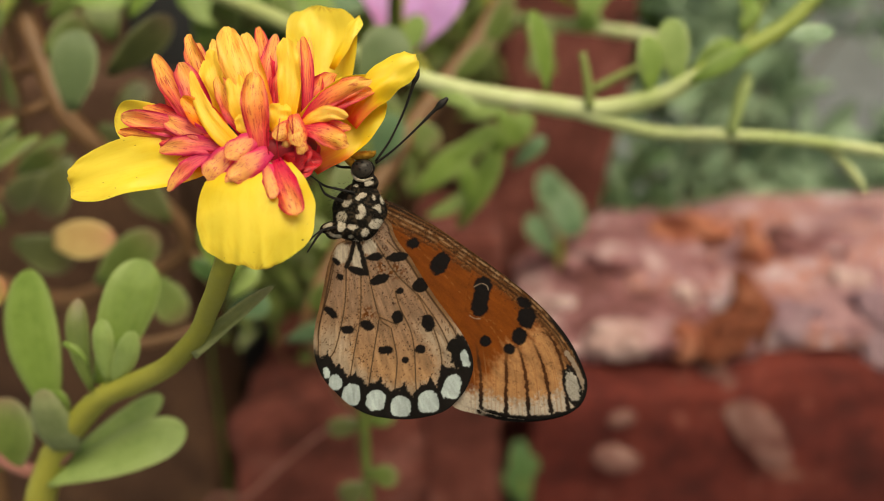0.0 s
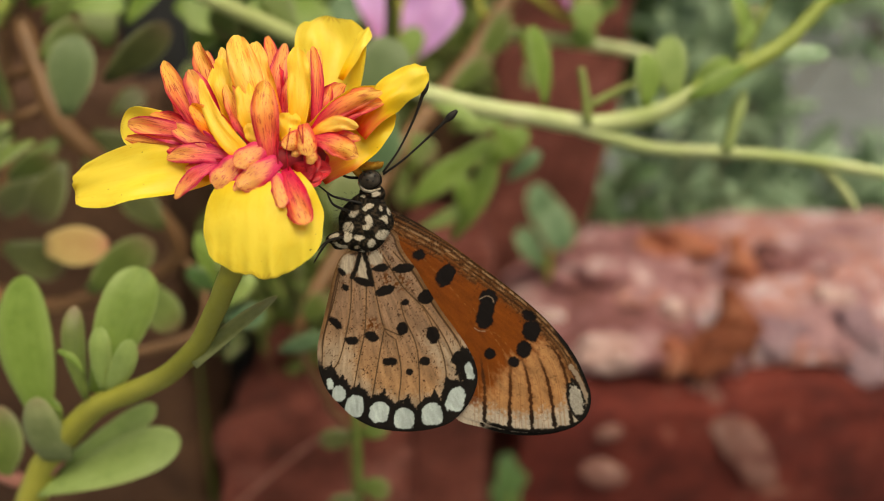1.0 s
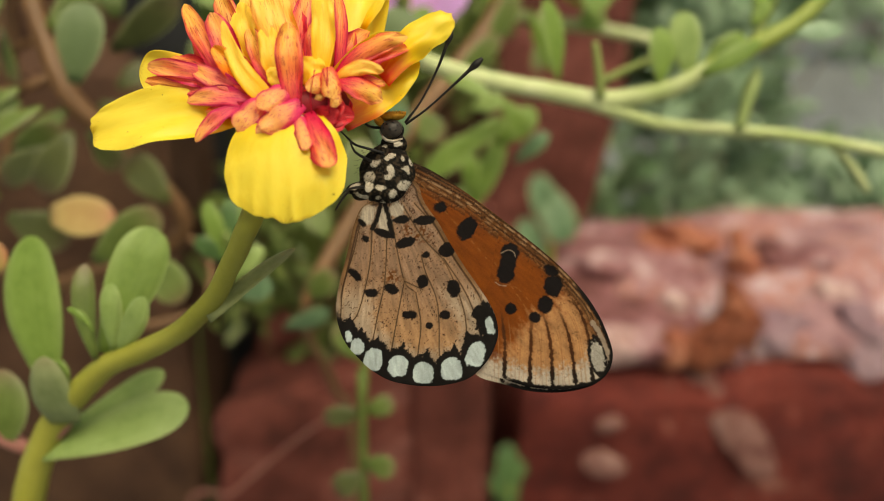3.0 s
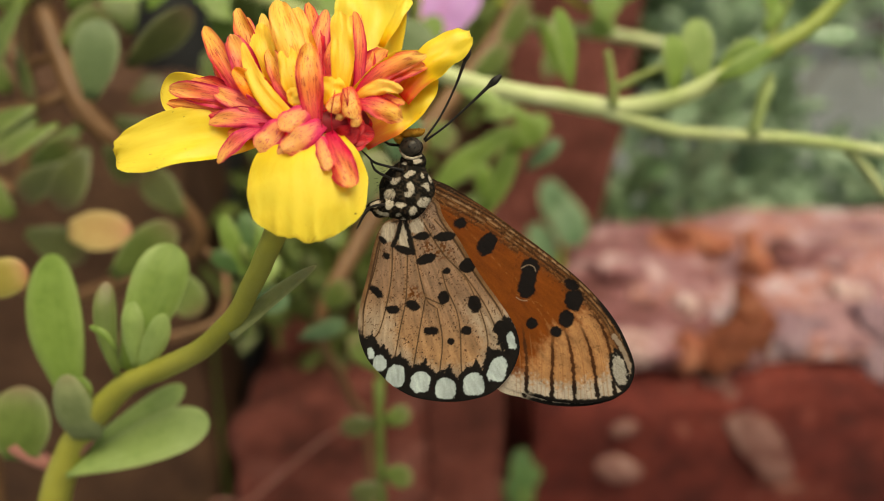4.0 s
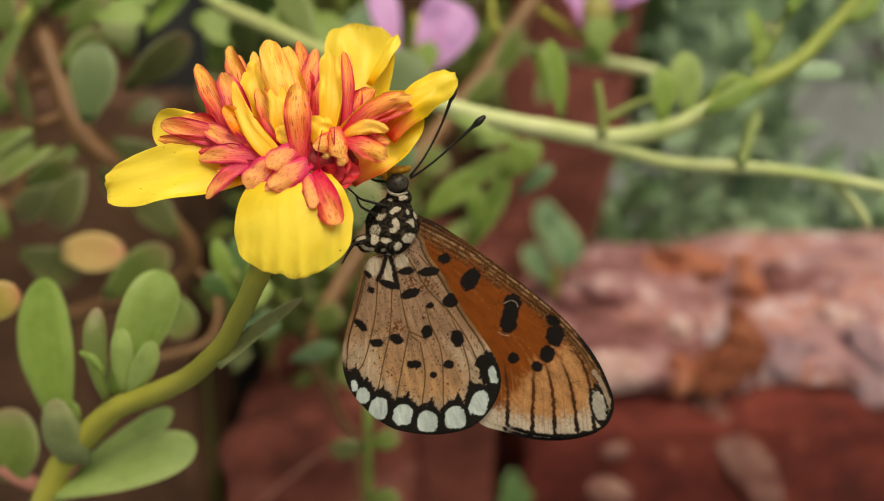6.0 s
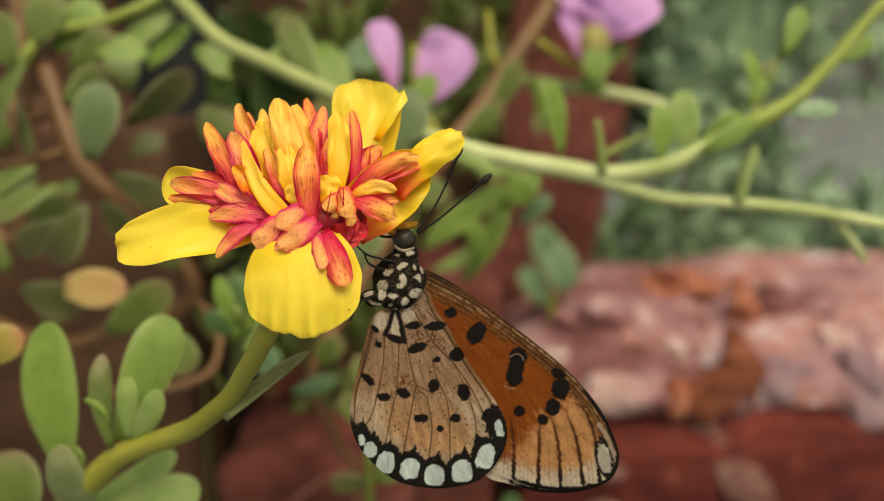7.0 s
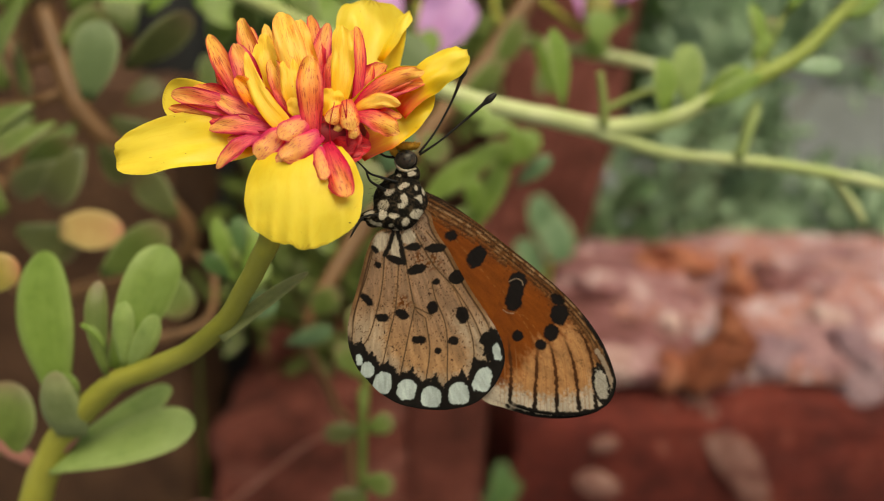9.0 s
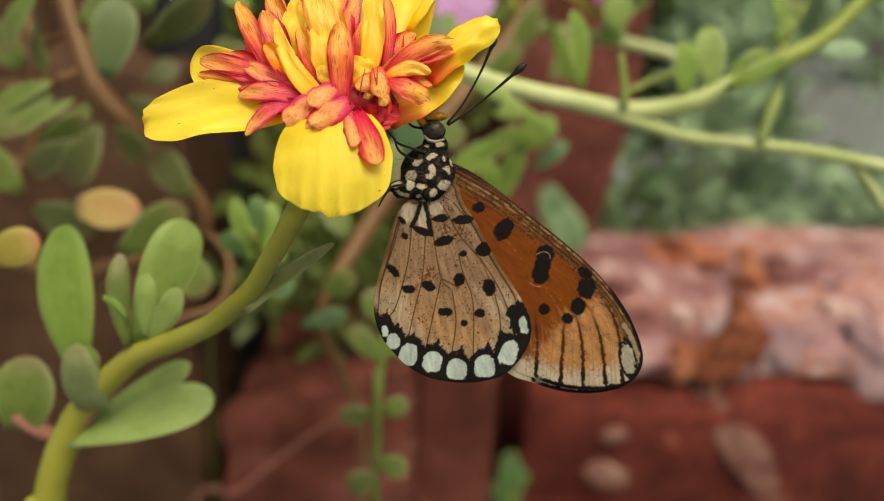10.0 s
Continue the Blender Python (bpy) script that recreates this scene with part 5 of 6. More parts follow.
def trailing_plant():
    foot = to_ground(at(-153.5, 165.0, -7.1), 0, 0, 0.0)
    t = thing("trailing_purslane", foot, "purslane shoot with pale yellow-green forking stems", "plant")
    part("stem", tube([foot, at(-152.3, 165.0, 30.9), at(-132.9, 160.0, 64.3), at(-94.9, 154.0, 80.0), at(-68.0, 149.0, 73.0), at(-52.6, 145.0, 57.3), at(-43.2, 141.0, 47.7), at(-34.1, 138.0, 42.7), at(-19.9, 135.0, 35.6), at(-8.6, 133.0, 30.0), at(1.6, 131.0, 25.8)],
                      [2.0, 1.9, 1.8, 1.75, 1.7, 1.6, 1.55, 1.55, 1.5, 1.5, 1.5], 14, 8, 0.08), STEM_MID, t)
    part("branch", tube([at(-3.0, 132.0, 27.6), at(1.6, 131.0, 25.8), at(9.6, 130.0, 23.5), at(20.0, 130.0, 21.7), at(30.0, 130.0, 20.3), at(39.7, 127.5, 21.7), at(45.5, 126.0, 24.5), at(49.6, 125.5, 27.5)],
                        [1.5, 1.6, 1.65, 1.75, 1.8, 1.65, 1.4, 0.9], 14, 8, 0.08), STEM_PALE, t)
    bg_leaf(t, at(-9.8, 126.0, 23.0), at(-4.5, 126.0, 34.4), 8.5, LEAF_SAGE, turn=10)
    part("branch", tube([at(42.9, 127.0, 23.0), at(47.0, 126.0, 25.5), at(54.3, 125.0, 29.0), at(61.1, 124.5, 33.1), at(66.7, 124.0, 38.8), at(72.5, 123.0, 45.8), at(78.2, 122.0, 52.7)], [1.0, 1.5, 1.6, 1.4, 1.25, 1.1, 0.8], 14, 8, 0.10), STEM_OLIVE, t)
    part("branch", tube([at(27.5, 130.0, 19.7), at(33.0, 130.0, 18.1), at(40.5, 130.0, 16.1), at(51.8, 131.0, 15.5), at(63.9, 131.0, 14.5), at(78.5, 132.0, 12.3), at(93.4, 133.0, 9.4)], [1.3, 1.35, 1.2, 1.15, 1.1, 1.1, 0.9], 14, 8, 0.05), STEM_PALE, t)
    for a in ((at(28.6, 128.0, 20.4), at(28.0, 127.0, 24.7), at(27.0, 126.0, 29.4)), (at(30.4, 134.0, 24.5), at(36.1, 136.0, 27.5), at(41.9, 138.0, 30.0)), (at(53.3, 125.0, 29.1), at(55.8, 126.0, 33.2), at(61.1, 127.0, 43.8), at(64.3, 127.0, 50.0)), (at(55.8, 126.0, 33.2), at(54.2, 126.0, 37.1), at(53.6, 127.0, 41.3))):
        part("twig", tube(list(a), [0.8, 0.75, 0.6, 0.45][: len(a)], 8, 6), STEM_TWIG, t)
    part("bud", tube([at(53.5, 130.0, 15.6), at(54.4, 129.0, 20.2), at(55.4, 129.0, 23.4), at(56.2, 129.0, 26.0)], [1.0, 1.15, 1.3, 0.5], 10, 6), LEAF_PALE, t, "yellow-green shoot bud")
    part("twig", tube([at(70.0, 132.0, 14.0), at(74.1, 133.0, 10.9), at(77.5, 134.0, 7.2), at(79.5, 135.0, 5.0)], [0.7, 0.85, 0.9, 0.6], 8, 6), STEM_PALE, t)
    bg_leaf(t, at(38.5, 127.0, 22.6), at(38.5, 127.0, 32.3), 5.0, LEAF, turn=15)
    bg_leaf(t, at(43.4, 127.0, 23.7), at(42.2, 127.0, 35.0), 5.3, LEAF_PALE, turn=-20)
    bg_leaf(t, at(44.3, 123.0, 23.5), at(54.0, 123.0, 28.9), 3.4, LEAF, full=0.5, round_tip=1.5)
    bg_leaf(t, at(59.2, 125.0, 31.0), at(68.4, 124.0, 31.1), 3.2, LEAF_MIST, full=0.55)
    bg_leaf(t, at(55.0, 125.0, 33.1), at(52.8, 125.0, 41.8), 3.4, LEAF, turn=20)
    bg_leaf(t, at(56.4, 126.0, 34.2), at(56.8, 126.0, 40.0), 2.6, LEAF_DULL)
    bg_leaf(t, at(59.6, 125.0, 40.6), at(62.6, 125.0, 49.4), 4.0, LEAF)
    bg_leaf(t, at(67.8, 123.5, 39.2), at(74.2, 123.5, 43.9), 2.8, LEAF, side=0.08)
    bg_leaf(t, at(21.5, 130.0, 23.8), at(19.0, 128.0, 37.2), 4.6, LEAF, turn=30)
    bg_leaf(t, at(-23.7, 138.0, 38.5), at(-30.9, 142.0, 52.7), 6, LEAF_DULL)
    bg_leaf(t, at(-33.7, 140.0, 42.8), at(-25.1, 146.0, 48.6), 6, LEAF)
    bg_leaf(t, at(-37.4, 142.0, 46.1), at(-40.7, 150.0, 40.7), 7, LEAF_DULL)
    bg_leaf(t, at(-0.4, 132.0, 25.7), at(9.4, 128.0, 20.5), 2.6, LEAF_PALE)
    for base, tip, w, mat, side in (
        (at(5.8, 172.0, -0.1), at(15.6, 168.0, 19.2), 5.5, LEAF, 0.03), (at(13.9, 168.0, 17.3), at(22.6, 166.0, 24.9), 6.0, LEAF, 0.03), (at(-3.7, 166.0, 7.5), at(10.2, 164.0, 18.1), 6.0, LEAF, -0.04), (at(0.8, 165.0, 13.8), at(15.1, 163.0, 22.0), 4.5, LEAF, 0.04),
        (at(8.6, 165.0, 4.9), at(7.7, 162.0, 14.2), 4.0, LEAF, 0.0), (at(18.6, 172.0, 13.7), at(26.2, 170.0, 20.1), 4.0, LEAF_BLUE, 0.0), (at(-1.8, 170.0, 2.5), at(8.5, 168.0, 7.6), 3.5, LEAF_PALE, 0.05), (at(8.0, 158.0, 23.5), at(14.5, 156.0, 25.3), 4.0, LEAF_PALE, 0.0),
        (at(14.7, 158.0, 25.3), at(19.7, 160.0, 17.7), 5.0, LEAF, 0.0), (at(45.5, 126.0, 25.5), at(52.3, 125.0, 30.3), 4.5, LEAF, 0.0), (at(53.3, 125.0, 32.0), at(55.9, 125.0, 36.8), 3.0, LEAF, 0.0)):
        bg_leaf(t, base, tip, w, mat, side=side)


trailing_plant()


def weeds():
    """Brown-stemmed purslane on the shaded side, behind the big leaves."""
    t = thing("purslane_plant", to_ground(at(-150.0, 205.0, -40.2), z=0), "shaded purslane with brown stems and dull leaves", "plant")
    base = at(-53.8, 160.0, -3.2)
    part("stem", tube([to_ground(at(-150.0, 205.0, -40.2)), at(-132.0, 190.0, -28.5), at(-84.4, 170.0, -15.1), base, at(-63.4, 152.0, 13.3), at(-71.9, 148.0, 23.1), at(-76.5, 148.0, 33.3), at(-81.5, 150.0, 45.3), at(-86.7, 152.0, 58.7)], [2.0, 2.0, 2.0, 2.0, 2.0, 2.1, 2.1, 2.0, 1.7], 12, 6, 0.08), STEM_BROWN, t)
    part("branch", tube([at(-74.2, 148.0, 27.7), at(-81.0, 146.0, 24.5), at(-91.1, 146.0, 23.4)], [1.0, 0.9, 0.7], 10, 5), STEM_BROWN, t)
    part("branch", tube([at(-53.8, 160.0, -3.2), at(-47.7, 158.0, -9.2), at(-48.3, 156.0, -18.7), at(-57.5, 152.0, -22.3), at(-67.1, 150.0, -22.5)], [0.8, 0.8, 0.9, 1.0, 0.9], 10, 6), STEM_BROWN, t)
    part("branch", tube([at(-77.6, 148.0, 34.5), at(-86.7, 150.0, 33.8), at(-89.0, 152.0, 47.1)], [0.9, 0.9, 0.6], 10, 5), STEM_BROWN, t)
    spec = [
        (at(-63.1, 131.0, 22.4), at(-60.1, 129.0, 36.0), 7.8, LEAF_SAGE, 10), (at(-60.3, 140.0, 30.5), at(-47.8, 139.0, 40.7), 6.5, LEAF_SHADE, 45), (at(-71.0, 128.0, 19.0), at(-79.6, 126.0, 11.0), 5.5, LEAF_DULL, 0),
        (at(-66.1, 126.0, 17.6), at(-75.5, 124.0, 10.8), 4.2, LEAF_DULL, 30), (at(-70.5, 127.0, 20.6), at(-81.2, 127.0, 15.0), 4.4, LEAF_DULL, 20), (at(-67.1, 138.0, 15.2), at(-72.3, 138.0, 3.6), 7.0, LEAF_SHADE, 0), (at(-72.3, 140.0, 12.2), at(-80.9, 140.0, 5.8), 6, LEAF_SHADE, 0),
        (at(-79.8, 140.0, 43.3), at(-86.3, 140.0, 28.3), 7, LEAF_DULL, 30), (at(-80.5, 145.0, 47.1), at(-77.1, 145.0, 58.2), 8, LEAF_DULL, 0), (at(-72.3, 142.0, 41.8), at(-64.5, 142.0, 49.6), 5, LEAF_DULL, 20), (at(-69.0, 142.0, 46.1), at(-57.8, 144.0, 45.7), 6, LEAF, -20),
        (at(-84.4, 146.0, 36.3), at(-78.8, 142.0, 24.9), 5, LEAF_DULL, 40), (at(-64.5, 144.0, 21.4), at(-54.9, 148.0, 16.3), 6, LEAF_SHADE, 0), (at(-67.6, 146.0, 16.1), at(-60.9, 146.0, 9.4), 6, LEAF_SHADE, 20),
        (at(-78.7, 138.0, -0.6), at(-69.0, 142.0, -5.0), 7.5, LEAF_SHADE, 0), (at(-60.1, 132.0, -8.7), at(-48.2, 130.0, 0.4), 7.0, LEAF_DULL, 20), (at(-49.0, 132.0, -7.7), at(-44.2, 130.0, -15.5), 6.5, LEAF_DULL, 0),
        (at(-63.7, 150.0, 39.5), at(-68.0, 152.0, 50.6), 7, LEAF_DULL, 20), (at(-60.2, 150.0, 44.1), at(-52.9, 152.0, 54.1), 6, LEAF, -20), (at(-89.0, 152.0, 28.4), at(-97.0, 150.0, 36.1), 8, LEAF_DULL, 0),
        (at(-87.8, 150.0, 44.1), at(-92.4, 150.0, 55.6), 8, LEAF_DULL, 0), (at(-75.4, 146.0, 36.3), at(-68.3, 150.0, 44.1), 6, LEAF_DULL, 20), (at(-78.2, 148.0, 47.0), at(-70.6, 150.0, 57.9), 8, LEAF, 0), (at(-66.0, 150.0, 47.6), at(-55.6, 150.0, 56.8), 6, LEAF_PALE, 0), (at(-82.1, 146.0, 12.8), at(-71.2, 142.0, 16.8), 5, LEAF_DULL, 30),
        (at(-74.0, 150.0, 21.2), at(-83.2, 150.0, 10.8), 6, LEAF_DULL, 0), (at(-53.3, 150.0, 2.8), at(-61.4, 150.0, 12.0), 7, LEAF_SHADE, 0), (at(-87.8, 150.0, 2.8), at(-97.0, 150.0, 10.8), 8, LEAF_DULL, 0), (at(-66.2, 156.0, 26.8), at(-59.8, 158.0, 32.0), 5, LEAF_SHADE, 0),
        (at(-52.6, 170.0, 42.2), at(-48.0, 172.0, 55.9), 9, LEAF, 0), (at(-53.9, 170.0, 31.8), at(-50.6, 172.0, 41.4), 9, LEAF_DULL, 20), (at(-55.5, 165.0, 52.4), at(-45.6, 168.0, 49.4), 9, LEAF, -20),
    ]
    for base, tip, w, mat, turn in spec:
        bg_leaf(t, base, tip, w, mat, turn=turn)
    part("stem", tube([to_ground(at(-140.0, 190.0, -36.0)), at(-112.0, 176.0, -14.0), at(-95.2, 166.0, 9.9), at(-91.4, 162.0, 24.8), at(-90.8, 160.0, 39.4), at(-91.9, 160.0, 54.3), at(-95.0, 162.0, 67.6)], [1.8, 1.8, 1.8, 1.7, 1.7, 1.6, 1.4], 12, 6, 0.08), STEM_BROWN, t)
    part("branch", tube([at(-84.5, 147.0, 43.0), at(-82.4, 146.0, 46.0), at(-78.5, 146.0, 50.2), at(-68.3, 147.0, 52.7), at(-56.2, 148.0, 58.7), at(-50.0, 150.0, 65.6)], [1.0, 1.3, 1.2, 1.1, 1.1, 0.9], 10, 6), STEM_OLIVE, t)
    bg_leaf(t, at(-69.3, 135.0, -0.4), at(-57.4, 134.0, -0.6), 7.2, LEAF_FADED, "faded yellow leaf with a pink rim", full=0.5, foot=0.5, round_tip=2.2)
    g = thing("purslane_plant", to_ground(at(-41.8, 150.0, -13.3), z=0), "bright green young purslane behind the flower stalk", "plant")
    part("stem", tube([to_ground(at(-74.5, 236.0, -46.3)), at(-70.4, 225.0, -42.4), at(-48.7, 170.0, -25.5), at(-35.2, 128.0, -7.5), at(-35.4, 125.0, -2.5)], [0.4, 0.4, 0.6, 1.0, 0.8], 10, 6), STEM_GREEN, g)
    for base, tip, w, mat in ((at(-34.7, 126.0, -9.3), at(-37.9, 124.0, 1.8), 3.4, LEAF), (at(-34.7, 126.0, -8.3), at(-39.8, 124.0, -4.4), 3.4, LEAF_DEEP), (at(-34.2, 126.0, -8.3), at(-31.8, 126.0, 1.4), 4.4, LEAF), (at(-34.7, 128.0, -11.4), at(-29.8, 128.0, -5.5), 3.6, LEAF_PALE), 
                              (at(-35.3, 130.0, -13.6), at(-28.3, 130.0, -12.6), 4.6, LEAF_BLUE), (at(-33.9, 125.0, -5.4), at(-34.4, 125.0, 2.3), 3.4, LEAF_DEEP)):
        bg_leaf(g, base, tip, w, mat)


weeds()


def pink_plant():
    t = thing("purslane_plant", to_ground(at(-33.4, 165.0, -40.0), z=0), "tall brown-stemmed purslane with lilac-pink blossoms", "plant")
    part("stem", tube([to_ground(at(-20.3, 205.0, -71.6)), at(-19.5, 190.0, -66.4), at(-22.9, 172.0, -39.0), at(-27.1, 158.0, -23.7), at(-24.7, 152.0, -14.7), at(-16.2, 158.0, 1.7), at(-6.8, 165.0, 18.2), at(2.1, 172.0, 31.5), at(10.3, 176.0, 42.4), at(16.5, 178.0, 52.4), at(24.3, 180.0, 64.0), at(32.9, 182.0, 77.3)], [1.0, 1.0, 1.0, 1.1, 1.6, 2.2, 2.3, 2.4, 2.4, 2.3, 2.2, 2.0], 12, 6, 0.06), STEM_BROWN, t)
    part("branch", tube([at(2.1, 172.0, 31.5), at(-1.8, 172.0, 37.4), at(-5.1, 172.0, 44.0), at(-5.8, 172.0, 55.9)], [1.0, 0.9, 0.9, 0.8], 10, 5), STEM, t)
    part("branch", tube([at(16.5, 178.0, 52.4), at(13.1, 178.0, 55.1), at(12.1, 180.0, 66.8)], [0.9, 0.9, 0.8], 10, 5), STEM, t)
    part("branch", tube([at(24.3, 180.0, 59.9), at(36.1, 184.0, 54.2), at(40.6, 182.0, 56.4), at(41.3, 182.0, 61.9)], [0.9, 0.9, 0.9, 1.2], 10, 5), STEM, t)
    part("branch", tube([at(17.4, 188.0, 53.2), at(25.5, 189.0, 51.6), at(40.2, 190.0, 50.1), at(55.5, 190.0, 47.2), at(62.0, 190.0, 44.3)], [1.4, 1.7, 1.6, 1.5, 0.9], 10, 6), STEM_PALE, t)
    part("branch", tube([to_ground(at(-92.0, 220.0, -108.0)), at(-74.0, 217.0, -93.0), at(-57.6, 214.0, -78.6), at(-46.0, 212.0, -68.3), at(-33.6, 210.0, -58.3), at(-22.6, 206.0, -52.7)], [0.5, 0.5, 0.5, 0.5, 0.45, 0.35], 8, 6), STEM_PINK, t)
    f = part("flower", ball(at(-6.1, 174.0, 44.3), 2.0, 2.0, 3.0), LEAF, t, "lilac-pink purslane blossom turned away")
    for base, tip, w, turn in ((at(-10.5, 173.0, 45.5), at(-14.8, 174.0, 62.6), 7.5, 15), (at(-5.2, 173.0, 40.6), at(4.2, 173.0, 59.0), 13.5, 8)):
        part("petal", blade(base, tip, w, turn=turn, cup=0.12, thick=0.25, full=0.78, foot=0.2, ripple=0.12, bend=0.05, round_tip=2.2), LILAC, f)
    part("sepal", blade(at(-5.5, 170.0, 39.6), at(-1.8, 170.0, 48.7), 5.5, thick=0.4), LEAF, f)
    f = part("flower", ball(at(38.8, 181.0, 59.6), 4.0, 3.0, 5.0), BLUSH, t, "lilac-pink purslane blossom facing up")
    for base, tip, w, turn in ((at(39.4, 181.0, 61.6), at(51.1, 182.0, 75.9), 18, 0), (at(38.3, 181.0, 61.6), at(37.1, 182.0, 78.7), 18, 0), (at(35.5, 181.0, 56.0), at(30.1, 180.0, 67.5), 7, 30), (at(39.1, 181.0, 61.6), at(43.1, 178.0, 68.8), 16, 0)):
        part("petal", blade(base, tip, w, turn=turn, cup=0.2, thick=0.25, full=0.7, foot=0.4, ripple=0.12, bend=0.1), LILAC, f)
    part("sepal", blade(at(37.9, 178.0, 49.3), at(39.4, 178.0, 57.2), 7.5, thick=0.4), LEAF, f)
    for base, tip, w, mat, turn in ((at(11.6, 176.0, 39.7), at(19.7, 176.0, 54.5), 6.0, LEAF_DULL, 30), (at(4.7, 172.0, 33.5), at(15.3, 172.0, 42.7), 5.0, LEAF_DULL, 20), (at(-16.4, 160.0, 29.9), at(-28.3, 165.0, 41.0), 9, LEAF_DULL, 0), (at(-21.1, 168.0, 39.1), at(-29.5, 172.0, 55.9), 10, LEAF, 10), (at(-24.3, 172.0, 50.6), at(-12.5, 174.0, 56.5), 8, LEAF_BLUE, 0),
                               (at(-11.5, 160.0, 14.0), at(-7.7, 158.0, 24.7), 8, LEAF_BLUE, 20), (at(-14.2, 122.0, 3.2), at(-11.2, 120.0, 11.6), 5.5, LEAF_GREY, 0), (at(-8.1, 165.0, 19.5), at(-11.9, 165.0, 30.9), 7, LEAF_DULL, 0), (at(23.7, 186.0, 53.3), at(30.1, 182.0, 36.8), 4.5, LEAF, 30), (at(30.8, 186.0, 50.5), at(24.8, 184.0, 37.2), 5, LEAF_DULL, 0), (at(38.9, 184.0, 54.2), at(38.9, 184.0, 47.1), 7, LEAF, 0), (at(43.2, 184.0, 55.6), at(46.0, 184.0, 61.2), 6, LEAF, 0),
                               (at(-5.6, 166.0, 23.4), at(2.0, 164.0, 18.1), 6, LEAF_DULL, 0), (at(-26.1, 152.0, -17.0), at(-19.7, 148.0, -10.9), 5, LEAF_DULL, 0), (at(-30.3, 150.0, -22.5), at(-20.6, 146.0, -18.6), 4, LEAF_BLUE, 20), (at(-15.0, 158.0, 4.1), at(-21.3, 160.0, 12.8), 7, LEAF_DULL, 0), (at(-21.7, 154.0, -4.2), at(-26.8, 156.0, 2.9), 6, LEAF_DULL, 30)):
        bg_leaf(t, base, tip, w, mat, turn=turn)
    s = thing("seedling", to_ground(at(-13.7, 150.0, -40.9), z=0), "small green seedling with opposite leaves", "plant")
    part("stem", tube([to_ground(at(-13.9, 146.0, -51.0)), at(-13.5, 144.0, -48.1), at(-13.3, 142.0, -34.4), at(-13.1, 142.0, -23.5), at(-14.0, 142.0, -17.0)], [0.9, 0.9, 0.9, 0.8, 0.6], 10, 6), STEM_GREEN, s)
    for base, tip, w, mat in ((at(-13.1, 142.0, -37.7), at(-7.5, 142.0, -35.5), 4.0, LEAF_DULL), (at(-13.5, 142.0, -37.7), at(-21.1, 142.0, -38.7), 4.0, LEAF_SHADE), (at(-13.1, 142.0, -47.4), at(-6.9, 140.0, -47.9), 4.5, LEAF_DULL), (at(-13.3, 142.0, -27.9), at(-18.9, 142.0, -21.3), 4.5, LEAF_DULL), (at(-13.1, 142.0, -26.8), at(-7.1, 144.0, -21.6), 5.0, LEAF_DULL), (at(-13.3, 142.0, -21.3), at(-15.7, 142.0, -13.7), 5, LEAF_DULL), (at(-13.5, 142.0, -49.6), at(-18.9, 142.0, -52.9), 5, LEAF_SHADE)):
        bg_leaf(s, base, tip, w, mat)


pink_plant()


def small_leaves(spots, size, seed, spread=0.5):
    """Many small pointed leaves, each a folded six-sided blade, round the given centres (place, radius mm, count)."""
    rng = random.Random(seed)
    verts, faces = [], []
    for c, r, n in spots:
        for _ in range(n):
            d = Vector((rng.gauss(0, 1), rng.gauss(0, 1), rng.gauss(0, 1))).normalized()
            p = c + d * (r * 0.001 * rng.random() ** 0.45)
            if p.z < 0.004:
                continue
            ax = (d * spread + Vector((rng.gauss(0, 1), rng.gauss(0, 1), rng.gauss(0.3, 1))) * 0.6).normalized()
            sd = ax.cross(Vector((rng.gauss(0, 1), rng.gauss(0, 1), rng.gauss(0, 1)))).normalized()
            up = ax.cross(sd)
            ln = size * 0.001 * rng.uniform(0.6, 1.35)
            w = ln * rng.uniform(0.32, 0.45)
            k = len(verts)
            for a, b, h in ((0, 0, 0), (0.3, 0.8, 0.12), (0.7, 0.9, 0.12), (1, 0, 0), (0.7, -0.9, 0.12), (0.3, -0.8, 0.12), (0.35, 0, -0.05), (0.72, 0, -0.05)):
                verts.append(p + ax * ln * a + sd * w * 0.5 * b + up * ln * h)
            faces += [(k, k + 1, k + 6), (k + 1, k + 2, k + 7, k + 6), (k + 2, k + 3, k + 7), (k + 3, k + 4, k + 7), (k + 4, k + 5, k + 6, k + 7), (k + 5, k, k + 6)]
    me = bpy.data.meshes.new("leaves")
    me.from_pydata([tuple(v) for v in verts], [], faces)
    me.update()
    uv = me.uv_layers.new(name="UVMap")
    return me


def shrub(center, radius, count, size, mat, seed, label, name="shrub"):
    t = thing(name, to_ground(center, z=0), label, "shrub")
    rng = random.Random(seed)
    spots = []
    for k in range(7):
        off = Vector((rng.gauss(0, 0.5), rng.gauss(0, 0.35), rng.gauss(0, 0.45))) * radius * 0.001
        c = center + off
        c.z = max(c.z, 0.01)
        spots.append((c, radius * rng.uniform(0.35, 0.6), count // 7))
        part("stem", tube([to_ground(center), center.lerp(c, 0.5) - Vector((0, 0, center.z * 0.3)), c], [radius * 0.03, radius * 0.02, radius * 0.008], 7, 5), STEM_BROWN, t)
    part("leaves", small_leaves(spots, size, seed), mat, t, kind="stuff")


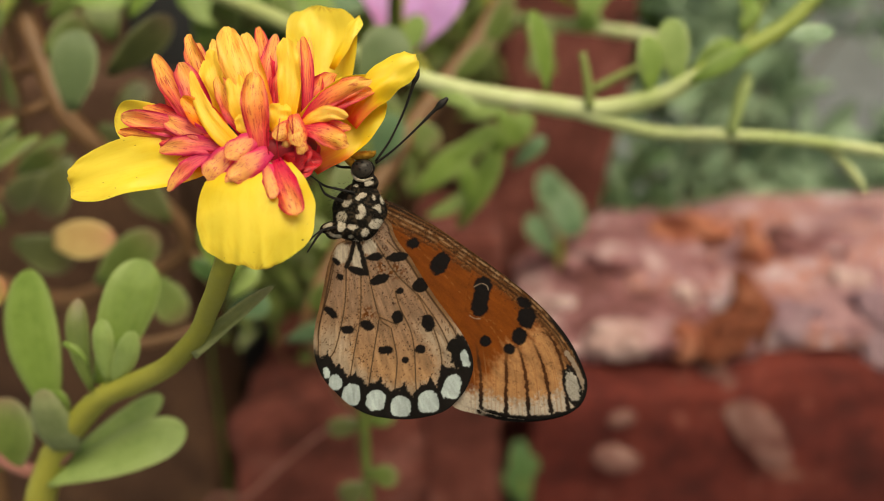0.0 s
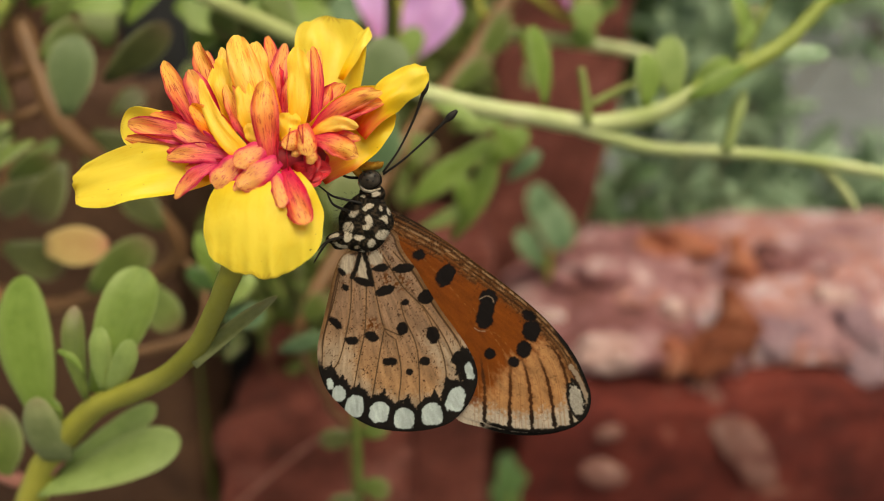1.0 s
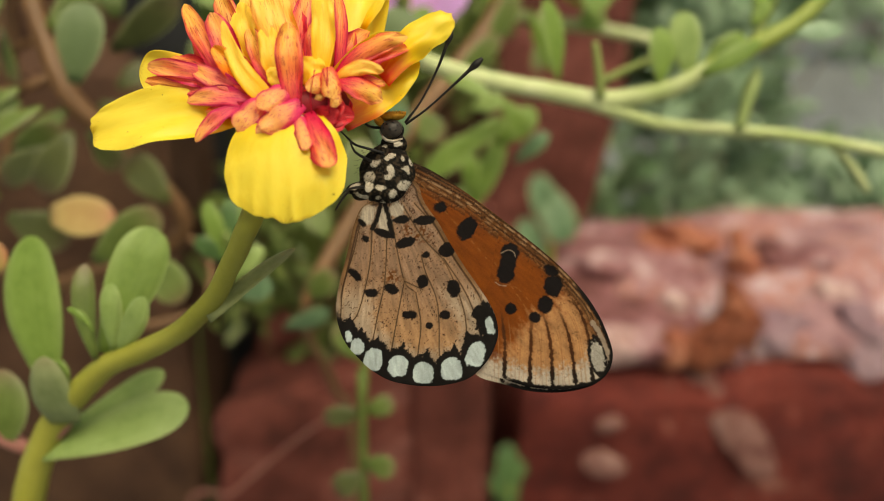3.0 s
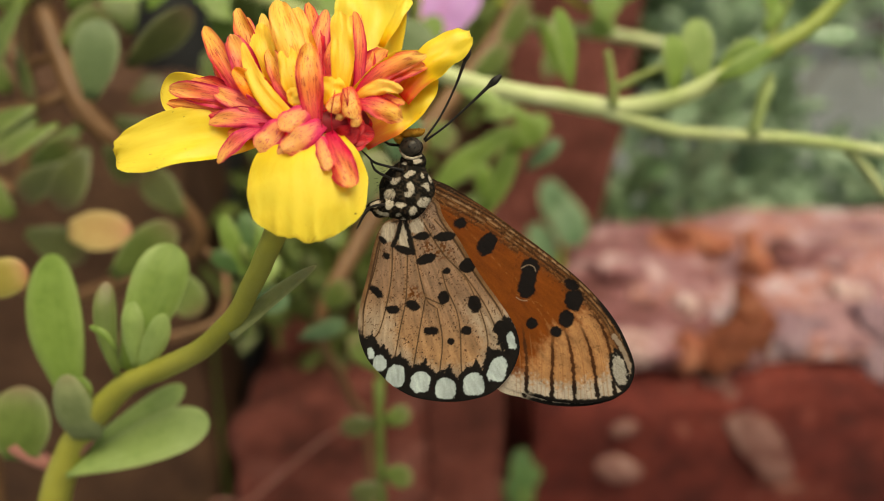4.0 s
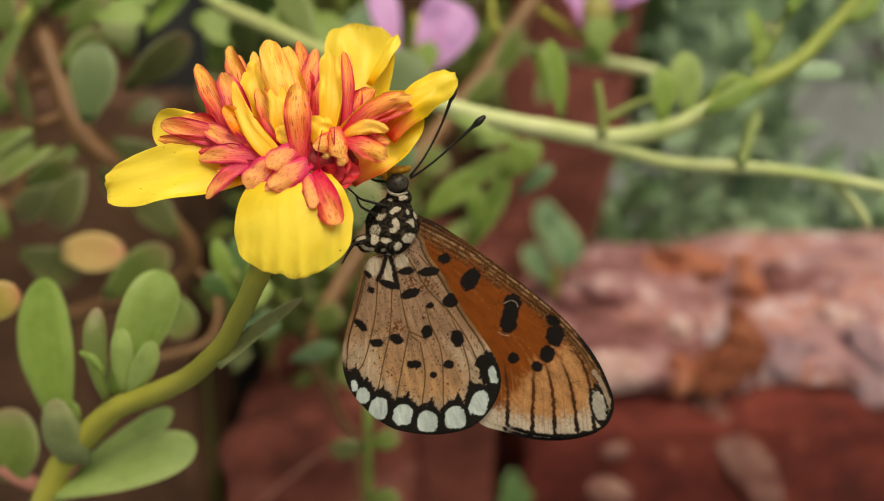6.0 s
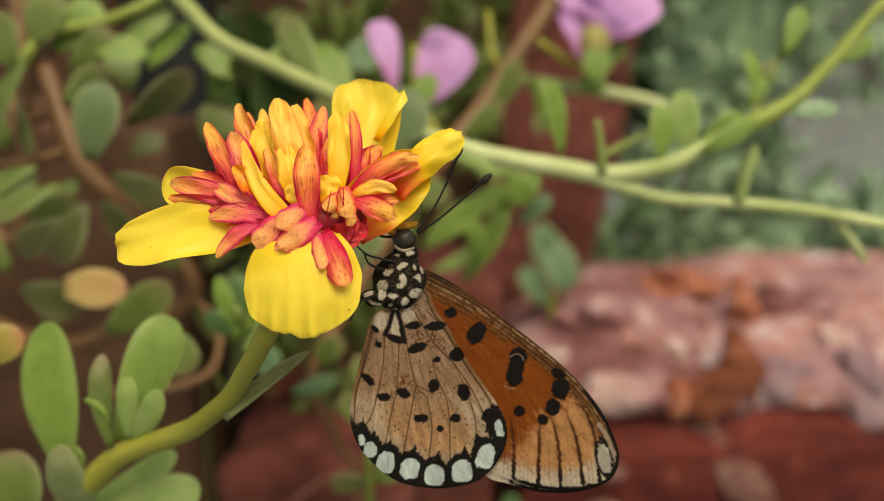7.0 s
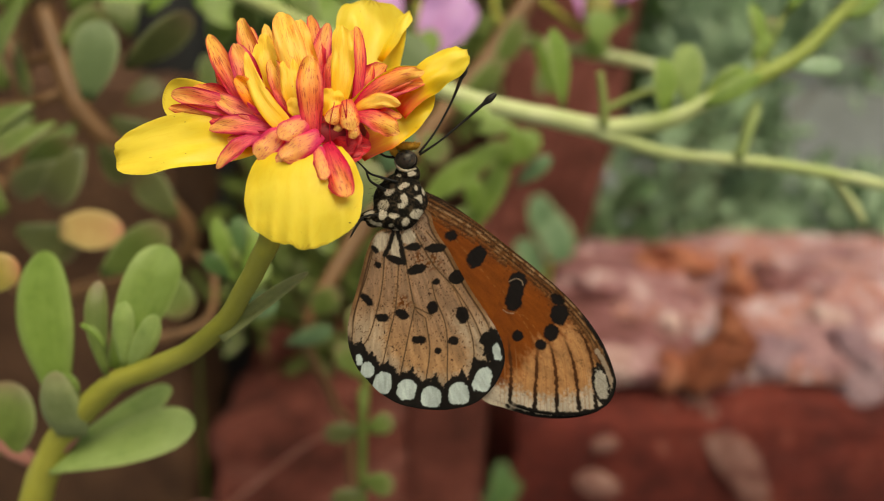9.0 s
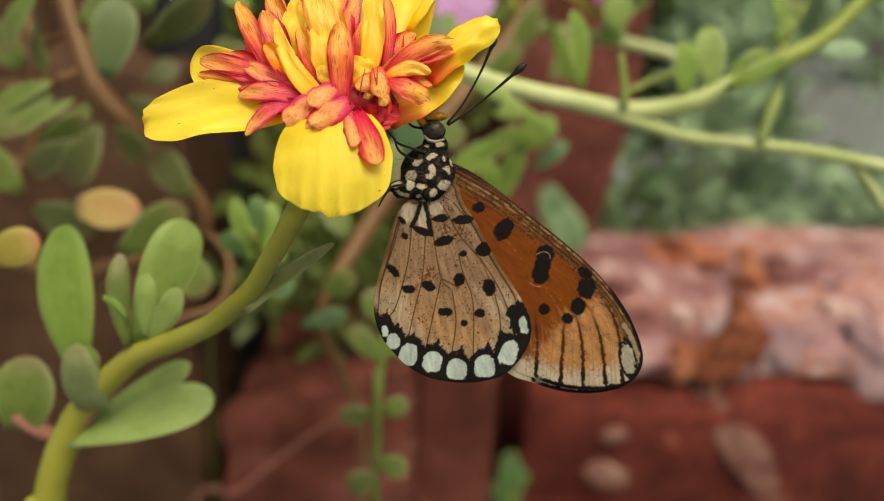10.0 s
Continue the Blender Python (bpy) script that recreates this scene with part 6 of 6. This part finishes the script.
for k, (c, r, n, size, mat, label) in enumerate((
    (at(135.4, 430.0, 31.0), 44, 190, 22, LEAF_MIST, "low blue-green herb between post and path"),
    (at(106.1, 400.0, 1.2), 32, 130, 22, LEAF_BLUE, "low dark green herb behind the boulder"),
    (at(209.6, 520.0, 27.5), 52, 150, 32, LEAF_MIST, "low grey-green herb behind the boulder"),
    (at(340.2, 620.0, 16.2), 50, 160, 34, LEAF_MIST, "low pale green herb beside the path"),
    (at(406.7, 620.0, 20.9), 50, 160, 34, LEAF_MIST, "low grey-green herb beside the path"),
    (at(330.5, 700.0, 23.6), 46, 100, 40, LEAF_MIST, "low grey-green herb beside the path"),
    (at(192.0, 480.0, 122.9), 52, 300, 19, LEAF_MIST, "pale green shrub behind the twigs"),
    (at(232.0, 560.0, 182.0), 56, 300, 22, LEAF_MIST, "blue-green shrub behind the post"),
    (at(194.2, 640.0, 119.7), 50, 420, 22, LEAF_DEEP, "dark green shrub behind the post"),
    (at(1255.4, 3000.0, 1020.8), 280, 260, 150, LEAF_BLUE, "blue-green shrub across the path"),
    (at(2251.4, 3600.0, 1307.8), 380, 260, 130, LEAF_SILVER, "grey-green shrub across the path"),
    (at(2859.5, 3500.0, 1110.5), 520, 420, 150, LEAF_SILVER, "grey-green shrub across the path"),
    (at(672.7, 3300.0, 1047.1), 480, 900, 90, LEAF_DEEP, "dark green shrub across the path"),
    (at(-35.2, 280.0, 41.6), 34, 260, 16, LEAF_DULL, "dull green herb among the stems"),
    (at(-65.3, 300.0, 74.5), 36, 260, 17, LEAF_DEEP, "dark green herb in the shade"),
    (at(-19.3, 300.0, 88.3), 34, 240, 17, LEAF_DULL, "dull green herb among the stems"),
    (at(-33.8, 240.0, -14.0), 22, 170, 12, LEAF_DULL, "low green herb under the butterfly"),
)):
    shrub(c, r, n, size, mat, 40 + k, label)


def post_weed():
    t = thing("weed", to_ground(at(53.0, 320.0, -6.4), z=0), "broad-leaved weed growing against the post", "plant")
    part("stem", tube([to_ground(at(52.3, 316.0, -8.7)), at(49.3, 312.0, -27.7), at(49.8, 308.0, -1.4), at(47.1, 306.0, 19.7)], [1.2, 1.2, 1.0, 0.7], 8, 6), STEM, t)
    for base, tip, w in ((at(48.3, 306.0, 17.4), at(54.6, 302.0, -6.0), 14), (at(48.3, 306.0, -1.4), at(43.3, 304.0, 21.9), 11), (at(47.1, 306.0, -13.1), at(36.6, 306.0, 3.3), 10)):
        bg_leaf(t, base, tip, w, LEAF_BLUE)
    g = thing("weed", to_ground(at(25.1, 250.0, -79.7), z=0), "broad-leaved weed in the gap between the stones", "plant")
    part("stem", tube([to_ground(at(27.7, 266.0, -105.2)), at(27.9, 264.0, -104.4), at(27.9, 264.0, -92.3), at(27.1, 264.0, -82.1)], [1.2, 1.2, 1.0, 0.7], 8, 6), STEM_GREEN, g)
    for base, tip, w in ((at(28.3, 262.0, -103.6), at(26.9, 262.0, -77.5), 9), (at(28.5, 264.0, -92.3), at(32.3, 262.0, -83.5), 7), (at(26.3, 262.0, -99.6), at(23.3, 262.0, -87.5), 7)):
        bg_leaf(g, base, tip, w, LEAF_DEEP)


post_weed()


def motions():
    """Nothing in the place moves but the camera; the blossom and its visitor hold still."""


motions()
